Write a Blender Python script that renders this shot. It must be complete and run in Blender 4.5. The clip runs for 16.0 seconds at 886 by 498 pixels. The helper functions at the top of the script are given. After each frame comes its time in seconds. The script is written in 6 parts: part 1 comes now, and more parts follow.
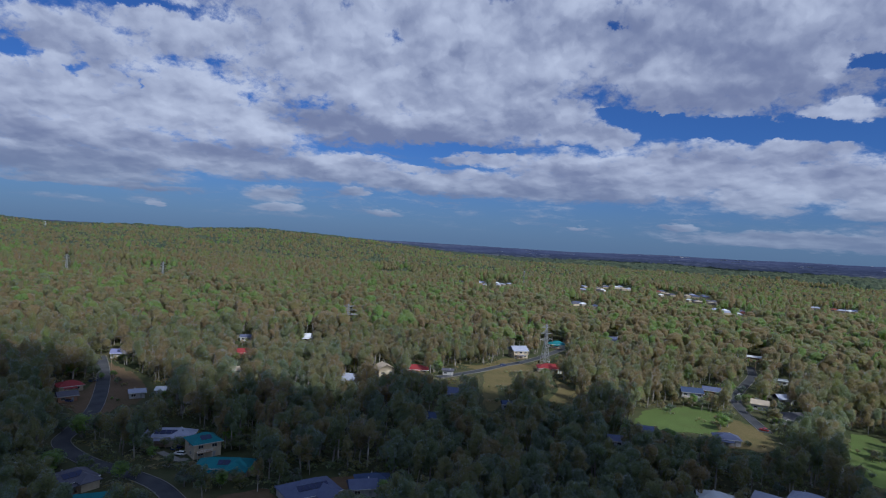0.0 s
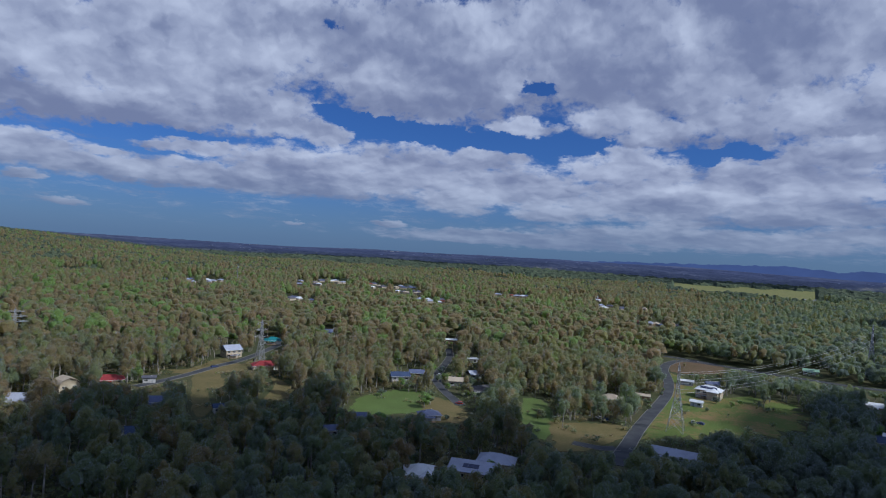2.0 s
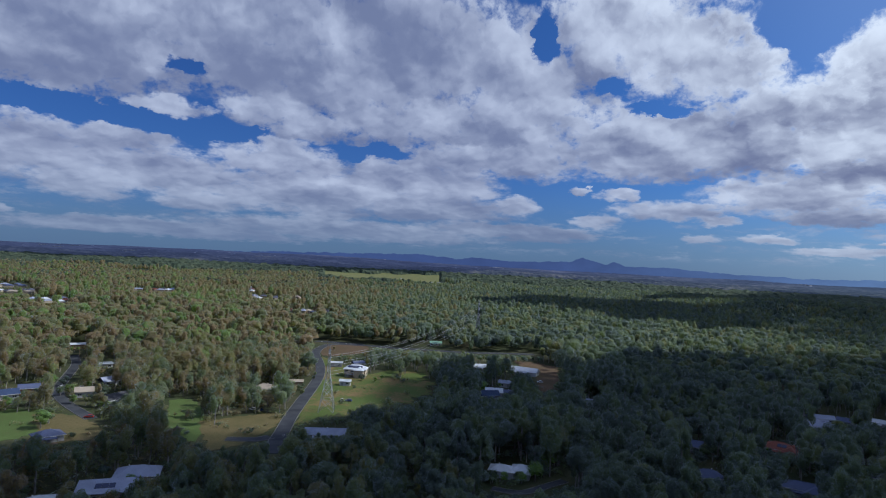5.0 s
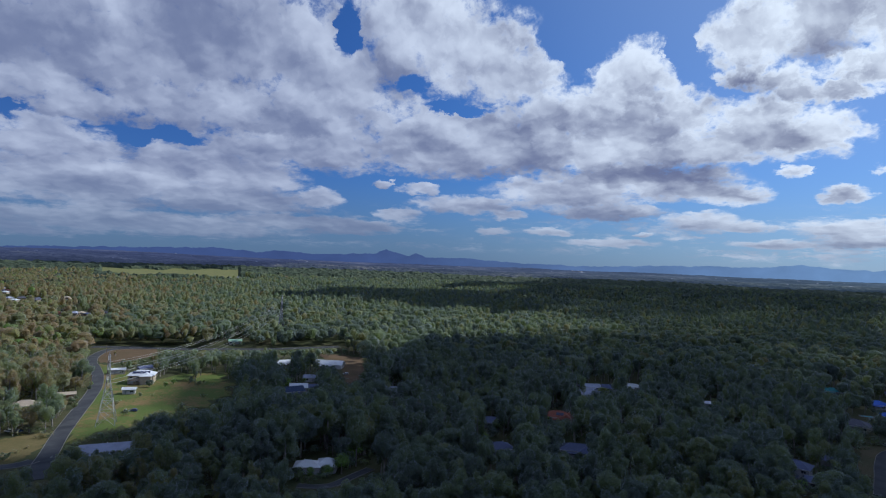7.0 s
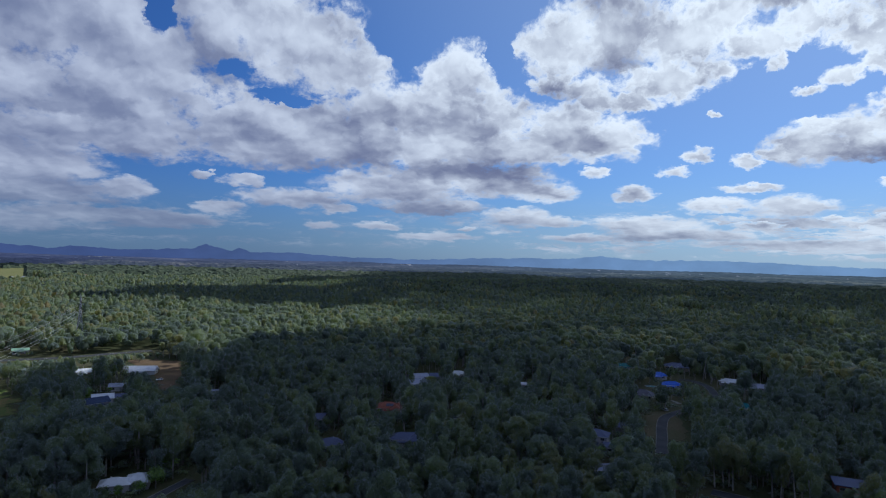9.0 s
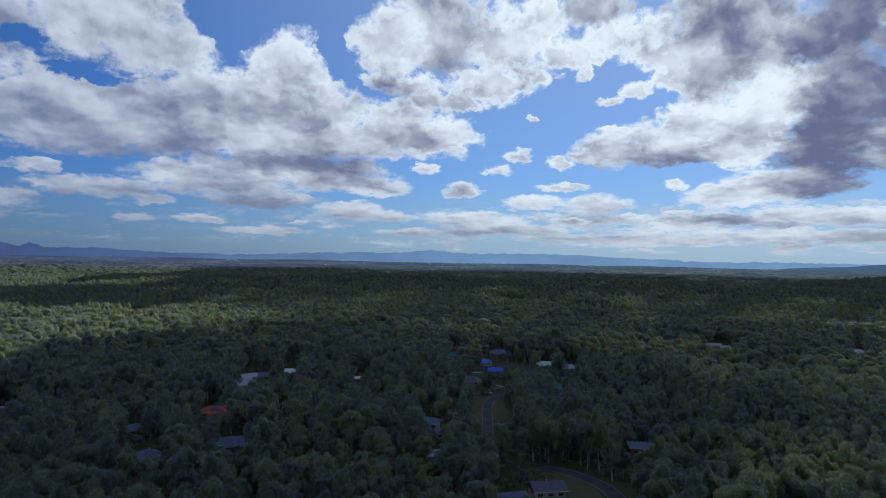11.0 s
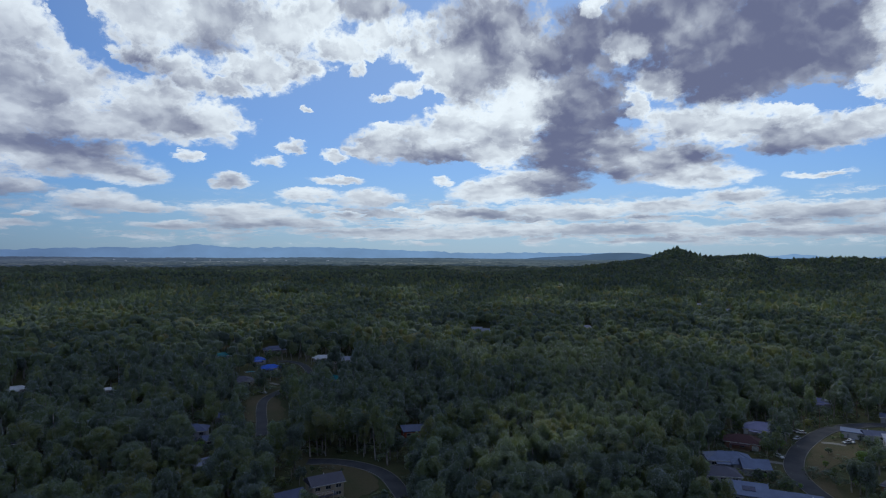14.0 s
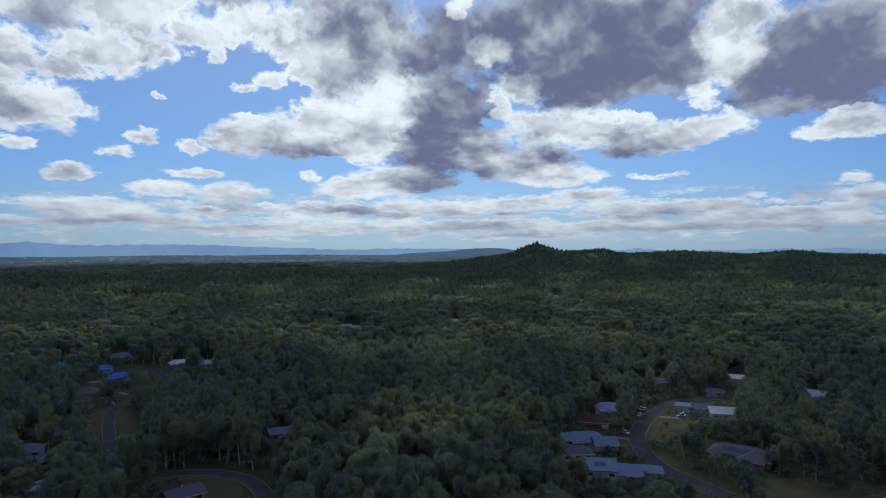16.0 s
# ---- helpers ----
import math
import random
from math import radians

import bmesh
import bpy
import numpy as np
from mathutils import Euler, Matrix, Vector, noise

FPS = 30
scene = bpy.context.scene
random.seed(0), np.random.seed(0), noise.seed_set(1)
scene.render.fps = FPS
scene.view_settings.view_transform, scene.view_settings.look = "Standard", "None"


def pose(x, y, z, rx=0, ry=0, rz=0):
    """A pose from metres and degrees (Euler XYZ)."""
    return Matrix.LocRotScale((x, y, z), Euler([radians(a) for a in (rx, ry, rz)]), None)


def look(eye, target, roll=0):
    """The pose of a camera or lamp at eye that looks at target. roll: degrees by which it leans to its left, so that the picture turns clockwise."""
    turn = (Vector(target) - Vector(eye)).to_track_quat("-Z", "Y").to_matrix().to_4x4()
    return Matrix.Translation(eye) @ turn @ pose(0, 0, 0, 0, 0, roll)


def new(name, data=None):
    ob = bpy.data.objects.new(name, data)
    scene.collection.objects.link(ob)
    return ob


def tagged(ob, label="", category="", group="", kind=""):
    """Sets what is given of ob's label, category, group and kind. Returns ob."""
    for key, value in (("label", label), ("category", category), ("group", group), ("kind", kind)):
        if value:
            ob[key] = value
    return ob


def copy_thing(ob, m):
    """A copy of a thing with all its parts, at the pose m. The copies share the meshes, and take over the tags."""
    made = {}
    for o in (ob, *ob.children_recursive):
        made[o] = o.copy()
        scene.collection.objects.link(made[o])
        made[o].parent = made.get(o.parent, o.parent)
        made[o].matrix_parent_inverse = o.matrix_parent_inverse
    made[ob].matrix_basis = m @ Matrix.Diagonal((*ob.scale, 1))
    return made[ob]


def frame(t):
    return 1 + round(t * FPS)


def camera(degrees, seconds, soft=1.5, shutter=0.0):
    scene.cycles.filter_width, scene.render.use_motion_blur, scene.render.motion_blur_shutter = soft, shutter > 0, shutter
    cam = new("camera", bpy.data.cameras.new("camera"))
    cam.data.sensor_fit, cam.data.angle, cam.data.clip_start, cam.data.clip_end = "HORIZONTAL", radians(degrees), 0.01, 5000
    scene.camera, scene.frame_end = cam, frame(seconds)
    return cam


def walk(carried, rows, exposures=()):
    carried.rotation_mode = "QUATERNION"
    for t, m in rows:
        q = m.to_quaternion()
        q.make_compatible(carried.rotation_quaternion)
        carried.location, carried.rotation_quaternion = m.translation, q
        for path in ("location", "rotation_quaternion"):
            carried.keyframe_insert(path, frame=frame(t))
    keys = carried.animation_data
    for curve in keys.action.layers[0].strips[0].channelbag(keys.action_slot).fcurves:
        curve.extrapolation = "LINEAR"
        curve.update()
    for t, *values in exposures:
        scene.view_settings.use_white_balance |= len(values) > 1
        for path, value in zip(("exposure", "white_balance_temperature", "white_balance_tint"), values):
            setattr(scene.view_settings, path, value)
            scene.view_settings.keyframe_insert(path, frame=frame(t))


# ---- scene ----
# ---- camera: a hovering drone that only turns ----
cam = camera(72.68, 16.0, soft=1.1)
PATH = [
    (0.0, pose(0, 0, 90, 89.11, -3.49, 0.00)),
    (0.5, pose(0, 0, 90, 89.38, -3.69, -7.02)),
    (1.0, pose(0, 0, 90, 89.68, -3.80, -13.58)),
    (1.5, pose(0, 0, 90, 89.94, -3.80, -20.07)),
    (2.0, pose(0, 0, 90, 90.26, -3.70, -26.54)),
    (2.5, pose(0, 0, 90, 90.51, -3.69, -32.45)),
    (3.0, pose(0, 0, 90, 90.68, -3.56, -38.19)),
    (3.5, pose(0, 0, 90, 90.86, -3.40, -43.59)),
    (4.0, pose(0, 0, 90, 90.98, -3.35, -48.73)),
    (4.5, pose(0, 0, 90, 91.12, -3.27, -53.73)),
    (7.0, pose(0, 0, 90, 91.34, -2.20, -77.12)),
    (7.5, pose(0, 0, 90, 91.37, -2.07, -81.20)),
    (8.0, pose(0, 0, 90, 91.37, -1.86, -85.28)),
    (8.5, pose(0, 0, 90, 91.33, -1.67, -89.26)),
    (9.0, pose(0, 0, 90, 91.28, -1.51, -93.22)),
    (11.5, pose(0, 0, 90, 91.00, -0.87, -112.71)),
    (12.0, pose(0, 0, 90, 90.93, -0.73, -116.25)),
    (12.5, pose(0, 0, 90, 90.88, -0.63, -119.69)),
    (13.0, pose(0, 0, 90, 90.80, -0.39, -123.22)),
    (13.5, pose(0, 0, 90, 90.72, -0.28, -126.71)),
    (14.0, pose(0, 0, 90, 90.62, -0.17, -130.13)),
    (14.5, pose(0, 0, 90, 90.52, -0.01, -133.45)),
    (15.0, pose(0, 0, 90, 90.43, 0.06, -136.58)),
    (15.5, pose(0, 0, 90, 90.34, 0.22, -139.61)),
    (16.0, pose(0, 0, 90, 90.24, 0.31, -142.52)),
]
walk(cam, PATH, [(0.0, -0.09, 5560, 10), (4.0, -0.13, 5500, 10), (9.0, -0.07, 5620, 8), (12.0, -0.10, 5820, 6), (16.0, -0.04, 5950, 6)])

# ---- world, sun and exposure ----
SUN_AZ, SUN_EL = 141.0, 43.0
SUN_DIR = Vector((math.sin(radians(SUN_AZ)) * math.cos(radians(SUN_EL)), math.cos(radians(SUN_AZ)) * math.cos(radians(SUN_EL)), math.sin(radians(SUN_EL))))

sun_data = bpy.data.lights.new("sun", "SUN")
sun_data.energy, sun_data.angle, sun_data.color = 4.9, radians(0.5), (1.0, 0.93, 0.80)
sun = new("sun", sun_data)
sun.matrix_world = look(SUN_DIR * 3000, (0, 0, 0))

# Cumulus masses of the sky: azimuth, elevation, half width, half height (degrees), how bright (1) or dark (-1) they are.
CLOUDS_A = [
    (-32.36, 9.35, 7.25, 3.49, 0.1), (-23.61, 10.03, 6.72, 3.3, 0.6), (-18.4, 8.98, 4.81, 2.22, 0.35), (-31.07, 6.65, 8.25, 1.35, -0.4),
    (-32.14, 4.25, 7.3, 1.44, -0.3), (-34.44, 5.21, 3.28, 0.7, 0.1), (-26.89, 5.09, 5.11, 0.76, 0.1), (-32.57, 13.85, 5.69, 1.89, 0.1),
    (-24.38, 16.14, 5.75, 2.22, 0.35), (-10.78, 16.48, 10.21, 5.25, 0.15), (-4.31, 14.12, 10, 3.74, 0.4), (3.03, 16.54, 9.5, 5.84, 0.1),
    (10.23, 19.09, 6.18, 4.44, 0.4), (-5.12, 9.99, 10.5, 1.96, -0.6), (4.41, 11.84, 8.45, 2.8, -0.05), (21.14, 17.87, 8.79, 5.41, -0.41),
    (26.22, 15.33, 6.44, 3.8, -0.36), (32.58, 16.51, 1.06, 2.29, 0.24), (10.78, 11.03, 4.12, 1.62, -0.15), (-17.74, 5.8, 10.6, 1.41, -0.2),
]
CLOUDS_B = [
    (-9.14, 6.45, 4.69, 1.04, 0.05), (-3.3, 6.61, 1.87, 0.37, 0.1), (3.61, 7.65, 3.99, 0.68, 0.15), (11, 7.61, 3.61, 0.72, 0.1),
    (4.83, 5.23, 17.05, 1.16, -0.2), (-4.83, 5.29, 7.93, 0.95, -0.1), (-15.87, 3.15, 2.23, 0.72, 0.2), (-15.56, 2.04, 1.99, 0.36, 0.35),
    (-25.64, 1.71, 0.61, 0.24, 0.2), (-5.71, 2.14, 1.33, 0.32, 0.3), (-8.73, 3.95, 1.31, 0.37, 0.2), (12.65, 1.79, 0.82, 0.21, 0.2),
    (33.25, 11.82, 2.24, 0.77, 0.14), (15.89, 10.27, 1.24, 0.9, 0.1), (-30.11, 2.96, 6.82, 0.37, -0.2), (31.94, 2.05, 2.32, 0.23, -0.06),
    (-1.5, 20.15, 8.47, 2.8, 0.2), (16.18, 5.83, 4.44, 1.27, -0.05), (25.03, 19.18, 10.13, 3.74, -0.26), (29.42, 16.29, 7.33, 3.68, -0.28),
]
CLOUDS_C = [
    (20.82, 14.29, 5.38, 2.5, -0.11), (32.1, 16.05, 0.75, 2.57, 0.7), (38.81, 20.42, 9.61, 3.8, -0.46), (40.69, 16.61, 5.89, 3.22, -0.61),
    (47.09, 20.65, 3.42, 1.79, 0.6), (53.42, 22.15, 7.5, 1.9, -0.88), (55.16, 18.18, 9.3, 3.05, -0.33), (48.7, 16.08, 8.27, 3.69, -0.31),
    (64.39, 18.54, 5.2, 3.52, 0.43), (66.28, 15.08, 5.44, 2.91, 0.17), (62.11, 12.06, 4.27, 1.23, -0.88), (57.4, 13.11, 2.88, 1.55, 0.38),
    (59.94, 9.92, 5.56, 1.56, 0.03), (66.14, 9.62, 4.61, 1.39, 0.03), (41.48, 12.85, 3.48, 1.64, -0.06), (44.76, 11.7, 3.45, 1.29, -0.06),
    (52, 12.63, 5.06, 2, -0.43), (33.18, 11.97, 3.09, 0.77, 0.19), (14.9, 10.07, 1.82, 1.15, -0.11), (4.6, 7.81, 2.8, 0.57, -0.06),
]
CLOUDS_D = [
    (13.3, 6.72, 7.06, 1.82, 0), (22.79, 7.01, 8.94, 2.29, 0.05), (20.39, 5.75, 2.68, 0.81, 0.4), (27.55, 4.82, 3.37, 1.36, 0.3),
    (28.86, 8.86, 4.7, 1.14, 0.05), (36.09, 4.26, 3.21, 1.07, 0.55), (33.28, 6.31, 6.9, 1.85, 0.05), (42.83, 8.49, 4.79, 1.79, 0.2),
    (46.31, 8.02, 2.21, 1.26, 0.4), (41.44, 4.96, 2.94, 1.07, 0.4), (47.63, 3.7, 2.19, 0.58, 0.55), (53.29, 7.84, 4, 1.74, 0.03),
    (52.64, 6.02, 1.11, 1.03, 0.38), (58.21, 7.19, 4.74, 1.9, -0.02), (65.08, 5.52, 1.79, 0.95, 0.18), (46.72, 5.61, 8.35, 2.11, -0.05),
    (56.9, 4.99, 7.68, 1.27, -0.22), (28.25, 1.97, 2.08, 0.42, 0.3), (21.1, 2.33, 1.47, 0.31, 0.3), (33.58, 1.52, 11.58, 0.7, -0.25),
]
CLOUDS_E = [
    (49.52, 2.48, 12.71, 0.95, -0.2), (63.89, 3.27, 6.53, 0.72, -0.12), (69.3, 3.16, 3.34, 0.64, 0.03), (60.96, 18.97, 4.57, 4.47, 0.12),
    (65.86, 14.55, 4.99, 4.26, 0.22), (62.85, 11.78, 3.09, 1.27, -0.78), (67.12, 10.03, 4.48, 1.97, 0.02), (54.57, 18.13, 5.68, 3.67, -0.58),
    (57.23, 13.23, 3.9, 2.19, 0.12), (74.11, 21.92, 6.21, 3.39, 0.5), (79.12, 18.93, 6.17, 3.51, 0.55), (83.74, 16.99, 3.96, 2.22, 0.45),
    (86.69, 17.93, 1.45, 1.07, 0.4), (72.1, 18.45, 2.16, 1.96, 0), (94.6, 18.2, 1.93, 1.86, 0.7), (94.1, 15.97, 3.29, 2.86, 0.45),
    (90.53, 14.9, 2.11, 1.28, 0.5), (92.84, 12.62, 6.11, 2.96, 0.35), (86.48, 13.98, 3.12, 1.81, 0.5), (98.03, 13.62, 2.85, 1.99, 0.3),
]
CLOUDS_F = [
    (81.02, 11.66, 9.27, 2.69, 0.1), (74.26, 12.39, 3.88, 2.17, 0.35), (76.79, 10.08, 7.24, 1.89, -0.2), (83.98, 10.66, 4.21, 2.07, -0.55),
    (89.67, 10.57, 4.29, 1.42, 0.7), (95.32, 10.49, 5.7, 1.48, 0.15), (93.95, 8.52, 7.23, 1.25, -0.6), (100.4, 10.8, 6.18, 1.52, 0.15),
    (105, 11.56, 4.88, 1.9, 0.4), (108.9, 11.49, 3.18, 1.74, 0.5), (103.9, 13.22, 3.32, 1.54, 0.45), (98.21, 7.48, 5.24, 1.22, 0.1),
    (89.04, 6.83, 6.33, 1.76, 0.25), (92.1, 5.17, 4.67, 0.67, -0.35), (102.6, 6.79, 2.63, 0.95, 0.45), (107, 8.65, 1.05, 0.5, 0.7),
    (110.3, 6.61, 1.3, 0.66, 0.5), (79.12, 5.55, 4.38, 0.85, 0.4), (74.75, 6.94, 1.51, 0.53, 0.35), (72.7, 4.5, 1.93, 0.59, 0.3),
]
CLOUDS_G = [
    (82.88, 4.76, 1.48, 0.42, 0.3), (81.61, 3.12, 1.38, 0.37, 0.35), (86.86, 3.28, 1.96, 0.37, 0.4), (95.3, 3.24, 0.95, 0.2, 0.5),
    (100.3, 4.31, 2.74, 0.78, 0.25), (103.3, 4.09, 2.09, 0.47, 0.2), (110.5, 3.54, 2.69, 0.57, 0.25), (91.69, 2.38, 2.96, 0.36, 0.1),
    (71.5, 7.38, 0.86, 0.32, 0.3), (67.42, 3.08, 4.48, 0.74, -0.23), (107.7, 14.85, 1.54, 0.86, 0.4), (108.4, 20.64, 5.12, 3.57, -0.2),
    (103.9, 19.49, 2.92, 2.97, 0.5), (114.7, 19.75, 3.5, 3.13, 0.8), (116.1, 16.31, 2.68, 1.4, 0.8), (102, 19.62, 1.9, 1.43, 0.5),
    (103.1, 16.52, 1.7, 0.79, 0.5), (106.4, 15.92, 2.14, 1.1, 0.4), (109.9, 14.51, 2.16, 0.71, 0.5), (113.1, 16.32, 3.23, 1.6, 0.75),
]
CLOUDS_H = [
    (117.8, 21.37, 2.67, 1.97, 0.75), (122.8, 22.32, 3.11, 1.37, -0.4), (125.4, 20.08, 4.31, 1.49, 0.8), (120.8, 18.9, 2.63, 1.44, 0.7),
    (121.9, 17.07, 0.83, 0.68, 0.5), (133.7, 19.77, 4.61, 2.68, -0.35), (133.9, 16.34, 3.31, 1.94, -0.25), (128.5, 18.22, 3.05, 1.41, 0.7),
    (130.4, 15.71, 2.02, 0.95, 0.7), (137.1, 16.91, 1.97, 3.58, 0.95), (137.3, 13.48, 1.74, 2.76, 0.95), (126.9, 15.32, 1.9, 0.73, 0.7),
    (124.2, 14.51, 1.33, 0.45, 0.6), (124.5, 10.18, 2.86, 1.43, 0.1), (128.3, 11.06, 3.05, 1.5, 0.3), (130.9, 12.55, 2.39, 1.22, 0.8),
    (133.8, 11.65, 3.22, 2.01, 0.85), (130, 9.65, 4.58, 1.09, -0.35), (125, 11.74, 1.02, 0.5, 0.8), (122, 9.72, 0.83, 0.52, 0.4),
]
CLOUDS_I = [
    (135.1, 9.55, 2.7, 1.35, 0.6), (116.2, 9.76, 1.07, 0.63, 0.7), (113.8, 8.59, 1.08, 0.47, 0.7), (111.1, 6.65, 1.18, 0.59, 0.7),
    (119.9, 9.12, 1.05, 0.73, 0.7), (129.8, 6.9, 0.77, 0.5, 0.7), (120.2, 6.92, 2.36, 0.37, 0.6), (117.5, 5.44, 2.44, 0.58, 0.6),
    (123.2, 5.18, 2.83, 0.89, 0.25), (120.5, 3.76, 1.57, 0.26, 0.5), (112, 3.78, 4.3, 0.75, 0.4), (114.9, 2.9, 5.34, 0.54, 0.2),
    (126.4, 4.23, 1, 0.21, 0.6), (106.1, 2.54, 3.2, 0.37, 0.3), (92.72, 2.46, 3.39, 0.36, 0.2), (132.4, 3.99, 3.97, 0.6, 0.4),
    (133.8, 5.8, 2.75, 0.84, 0.6), (128.1, 2.12, 10.73, 0.46, 0.1), (117.7, 13.17, 0.43, 0.26, 0.6), (124, 10.09, 1.13, 0.82, 0.2),
]
CLOUDS_J = [
    (134.9, 20.02, 4.75, 4.24, -0.25), (132.5, 16.32, 3.13, 2.93, 0.25), (131, 17.94, 2.07, 2.87, 0.75), (138.3, 13.73, 2.94, 2.53, 0.95),
    (135.9, 11.66, 4.24, 2.56, 0.85), (140.2, 17.98, 2.69, 2.19, -0.4), (143.2, 18.95, 3.23, 2.99, -0.65), (144.2, 21.78, 0.75, 0.84, 1.2),
    (147.3, 18.48, 1.92, 1.26, 0.9), (142.7, 13.24, 4.3, 3.98, -1), (141.3, 9.36, 3.76, 2.2, -0.85), (140.2, 6.72, 3.22, 1.06, -0.6),
    (146.1, 9.32, 2.68, 2.09, -0.3), (150.4, 14.84, 2.01, 1.5, 1), (148, 13.41, 0.96, 1.52, 0.5), (152, 19.85, 6.26, 3.38, -0.85),
    (156.1, 16, 7.34, 3.48, -1), (159.2, 19.29, 7.38, 3.68, -0.95), (163, 15.88, 3.78, 2.8, -0.6), (154.1, 11.26, 5.15, 1.93, 0.4),
]
CLOUDS_K = [
    (150.4, 8.08, 4.32, 1.57, -0.25), (153.2, 6.96, 3.63, 0.94, 0.4), (156.1, 11.06, 2.95, 1.41, 0.9), (159.6, 9.61, 2.56, 1.4, -0.2),
    (163.2, 9.88, 4.47, 1.27, 0.2), (160.1, 11.57, 2.05, 0.99, 0.9), (166.8, 10.71, 2.68, 1.33, 0.7), (168, 16.43, 2.63, 2.68, 0.8),
    (165.8, 13.16, 1.27, 1.41, 0.8), (168.5, 19.01, 3.05, 1.82, 0.5), (174.6, 15.64, 4.83, 3.38, -0.85), (177.2, 13.52, 3.82, 2.59, -1),
    (170.6, 13.62, 2.6, 1.88, -0.75), (178, 17.28, 2.32, 2, -0.6), (174.2, 11.73, 4.87, 0.79, -0.5), (174.6, 9.3, 1.85, 0.58, 0.8),
    (177.2, 9.79, 2.18, 1.03, 0.35), (176.9, 10.91, 1.1, 0.3, 0.9), (162, 6.64, 2.2, 0.3, 0.7), (177, 5.72, 0.91, 0.4, 0.6),
]
CLOUDS_L = [
    (177.9, 4.22, 1.79, 0.78, 0.3), (176.4, 3.55, 1.48, 0.4, 0.4), (171.8, 4.09, 0.33, 0.23, 0.6), (130.7, 3.5, 2.16, 0.58, 0.5),
    (134.8, 3.79, 2.22, 0.58, 0.2), (139.1, 4.06, 3.32, 0.75, 0.2), (133.8, 6.06, 2.63, 0.95, 0.6), (137, 6.61, 3.3, 1.27, 0.35),
    (143.4, 3.94, 3.33, 0.75, 0.2), (150.3, 4.4, 3.8, 0.74, 0.4), (156.1, 5.17, 3.05, 0.62, 0.6), (161.5, 3.73, 5.76, 0.66, 0.25),
    (166.6, 3.82, 2.69, 0.49, 0.1), (170.9, 2.85, 5.61, 0.61, 0.1), (176.4, 2.39, 3.15, 0.45, 0.1), (148.8, 2.29, 10.51, 0.48, 0.1),
    (138, 2.35, 10.57, 0.54, 0.2), (163.9, 2.06, 9.29, 0.5, 0),
]
CLOUDS = (CLOUDS_A, CLOUDS_B, CLOUDS_C, CLOUDS_D, CLOUDS_E, CLOUDS_F, CLOUDS_G, CLOUDS_H, CLOUDS_I, CLOUDS_J, CLOUDS_K, CLOUDS_L,)
GAPS_A = [
    (-35.46, 12.17, 1.59, 0.9), (-31.5, 11.57, 0.97, 0.39), (-26.66, 17.76, 6.38, 0.51), (-5.63, 18.14, 1.32, 0.76),
    (14.76, 19.72, 0.6, 0.41), (34.65, 15.67, 1.45, 0.66), (18.27, 11.27, 5.3, 0.78), (25.65, 10.8, 5.21, 0.93),
    (-1.81, 8.55, 6.92, 0.63), (31.82, 10.37, 3.48, 0.79), (-36.2, 13.03, 1.04, 0.57), (-27.27, 11.33, 0.34, 0.36),
    (34.56, 15.49, 2.04, 0.8), (25.59, 10.98, 6.63, 0.81), (15.22, 12.14, 2.51, 0.52), (38.39, 10.56, 4.03, 0.62),
    (52.15, 10.11, 3.54, 0.56), (66.83, 20.23, 1.45, 2.32), (19.06, 11.37, 2.88, 0.68), (49.64, 9.28, 1.29, 0.41),
    (69.37, 9.99, 0.55, 0.63), (73.54, 16.54, 1.62, 0.9), (67.15, 20.77, 1.38, 2.12), (77.15, 14.5, 2.97, 0.46),
]
GAPS_B = [
    (78.24, 14.17, 3.23, 0.36), (98.32, 19.36, 1.38, 2.69), (88.56, 20.49, 3.08, 2.57), (129, 14.61, 1.47, 1.06),
    (124.5, 17.05, 3.07, 0.97), (120.3, 15.24, 4.2, 1.1), (131.5, 8.35, 2.84, 0.6), (137.6, 13.98, 0.64, 0.61),
    (146.1, 12.17, 1.18, 0.51), (162, 12.89, 4.3, 0.58), (169.7, 8.2, 5.11, 1.41), (164.6, 12.18, 2.31, 0.48),
]
GAPS = (GAPS_A, GAPS_B,)


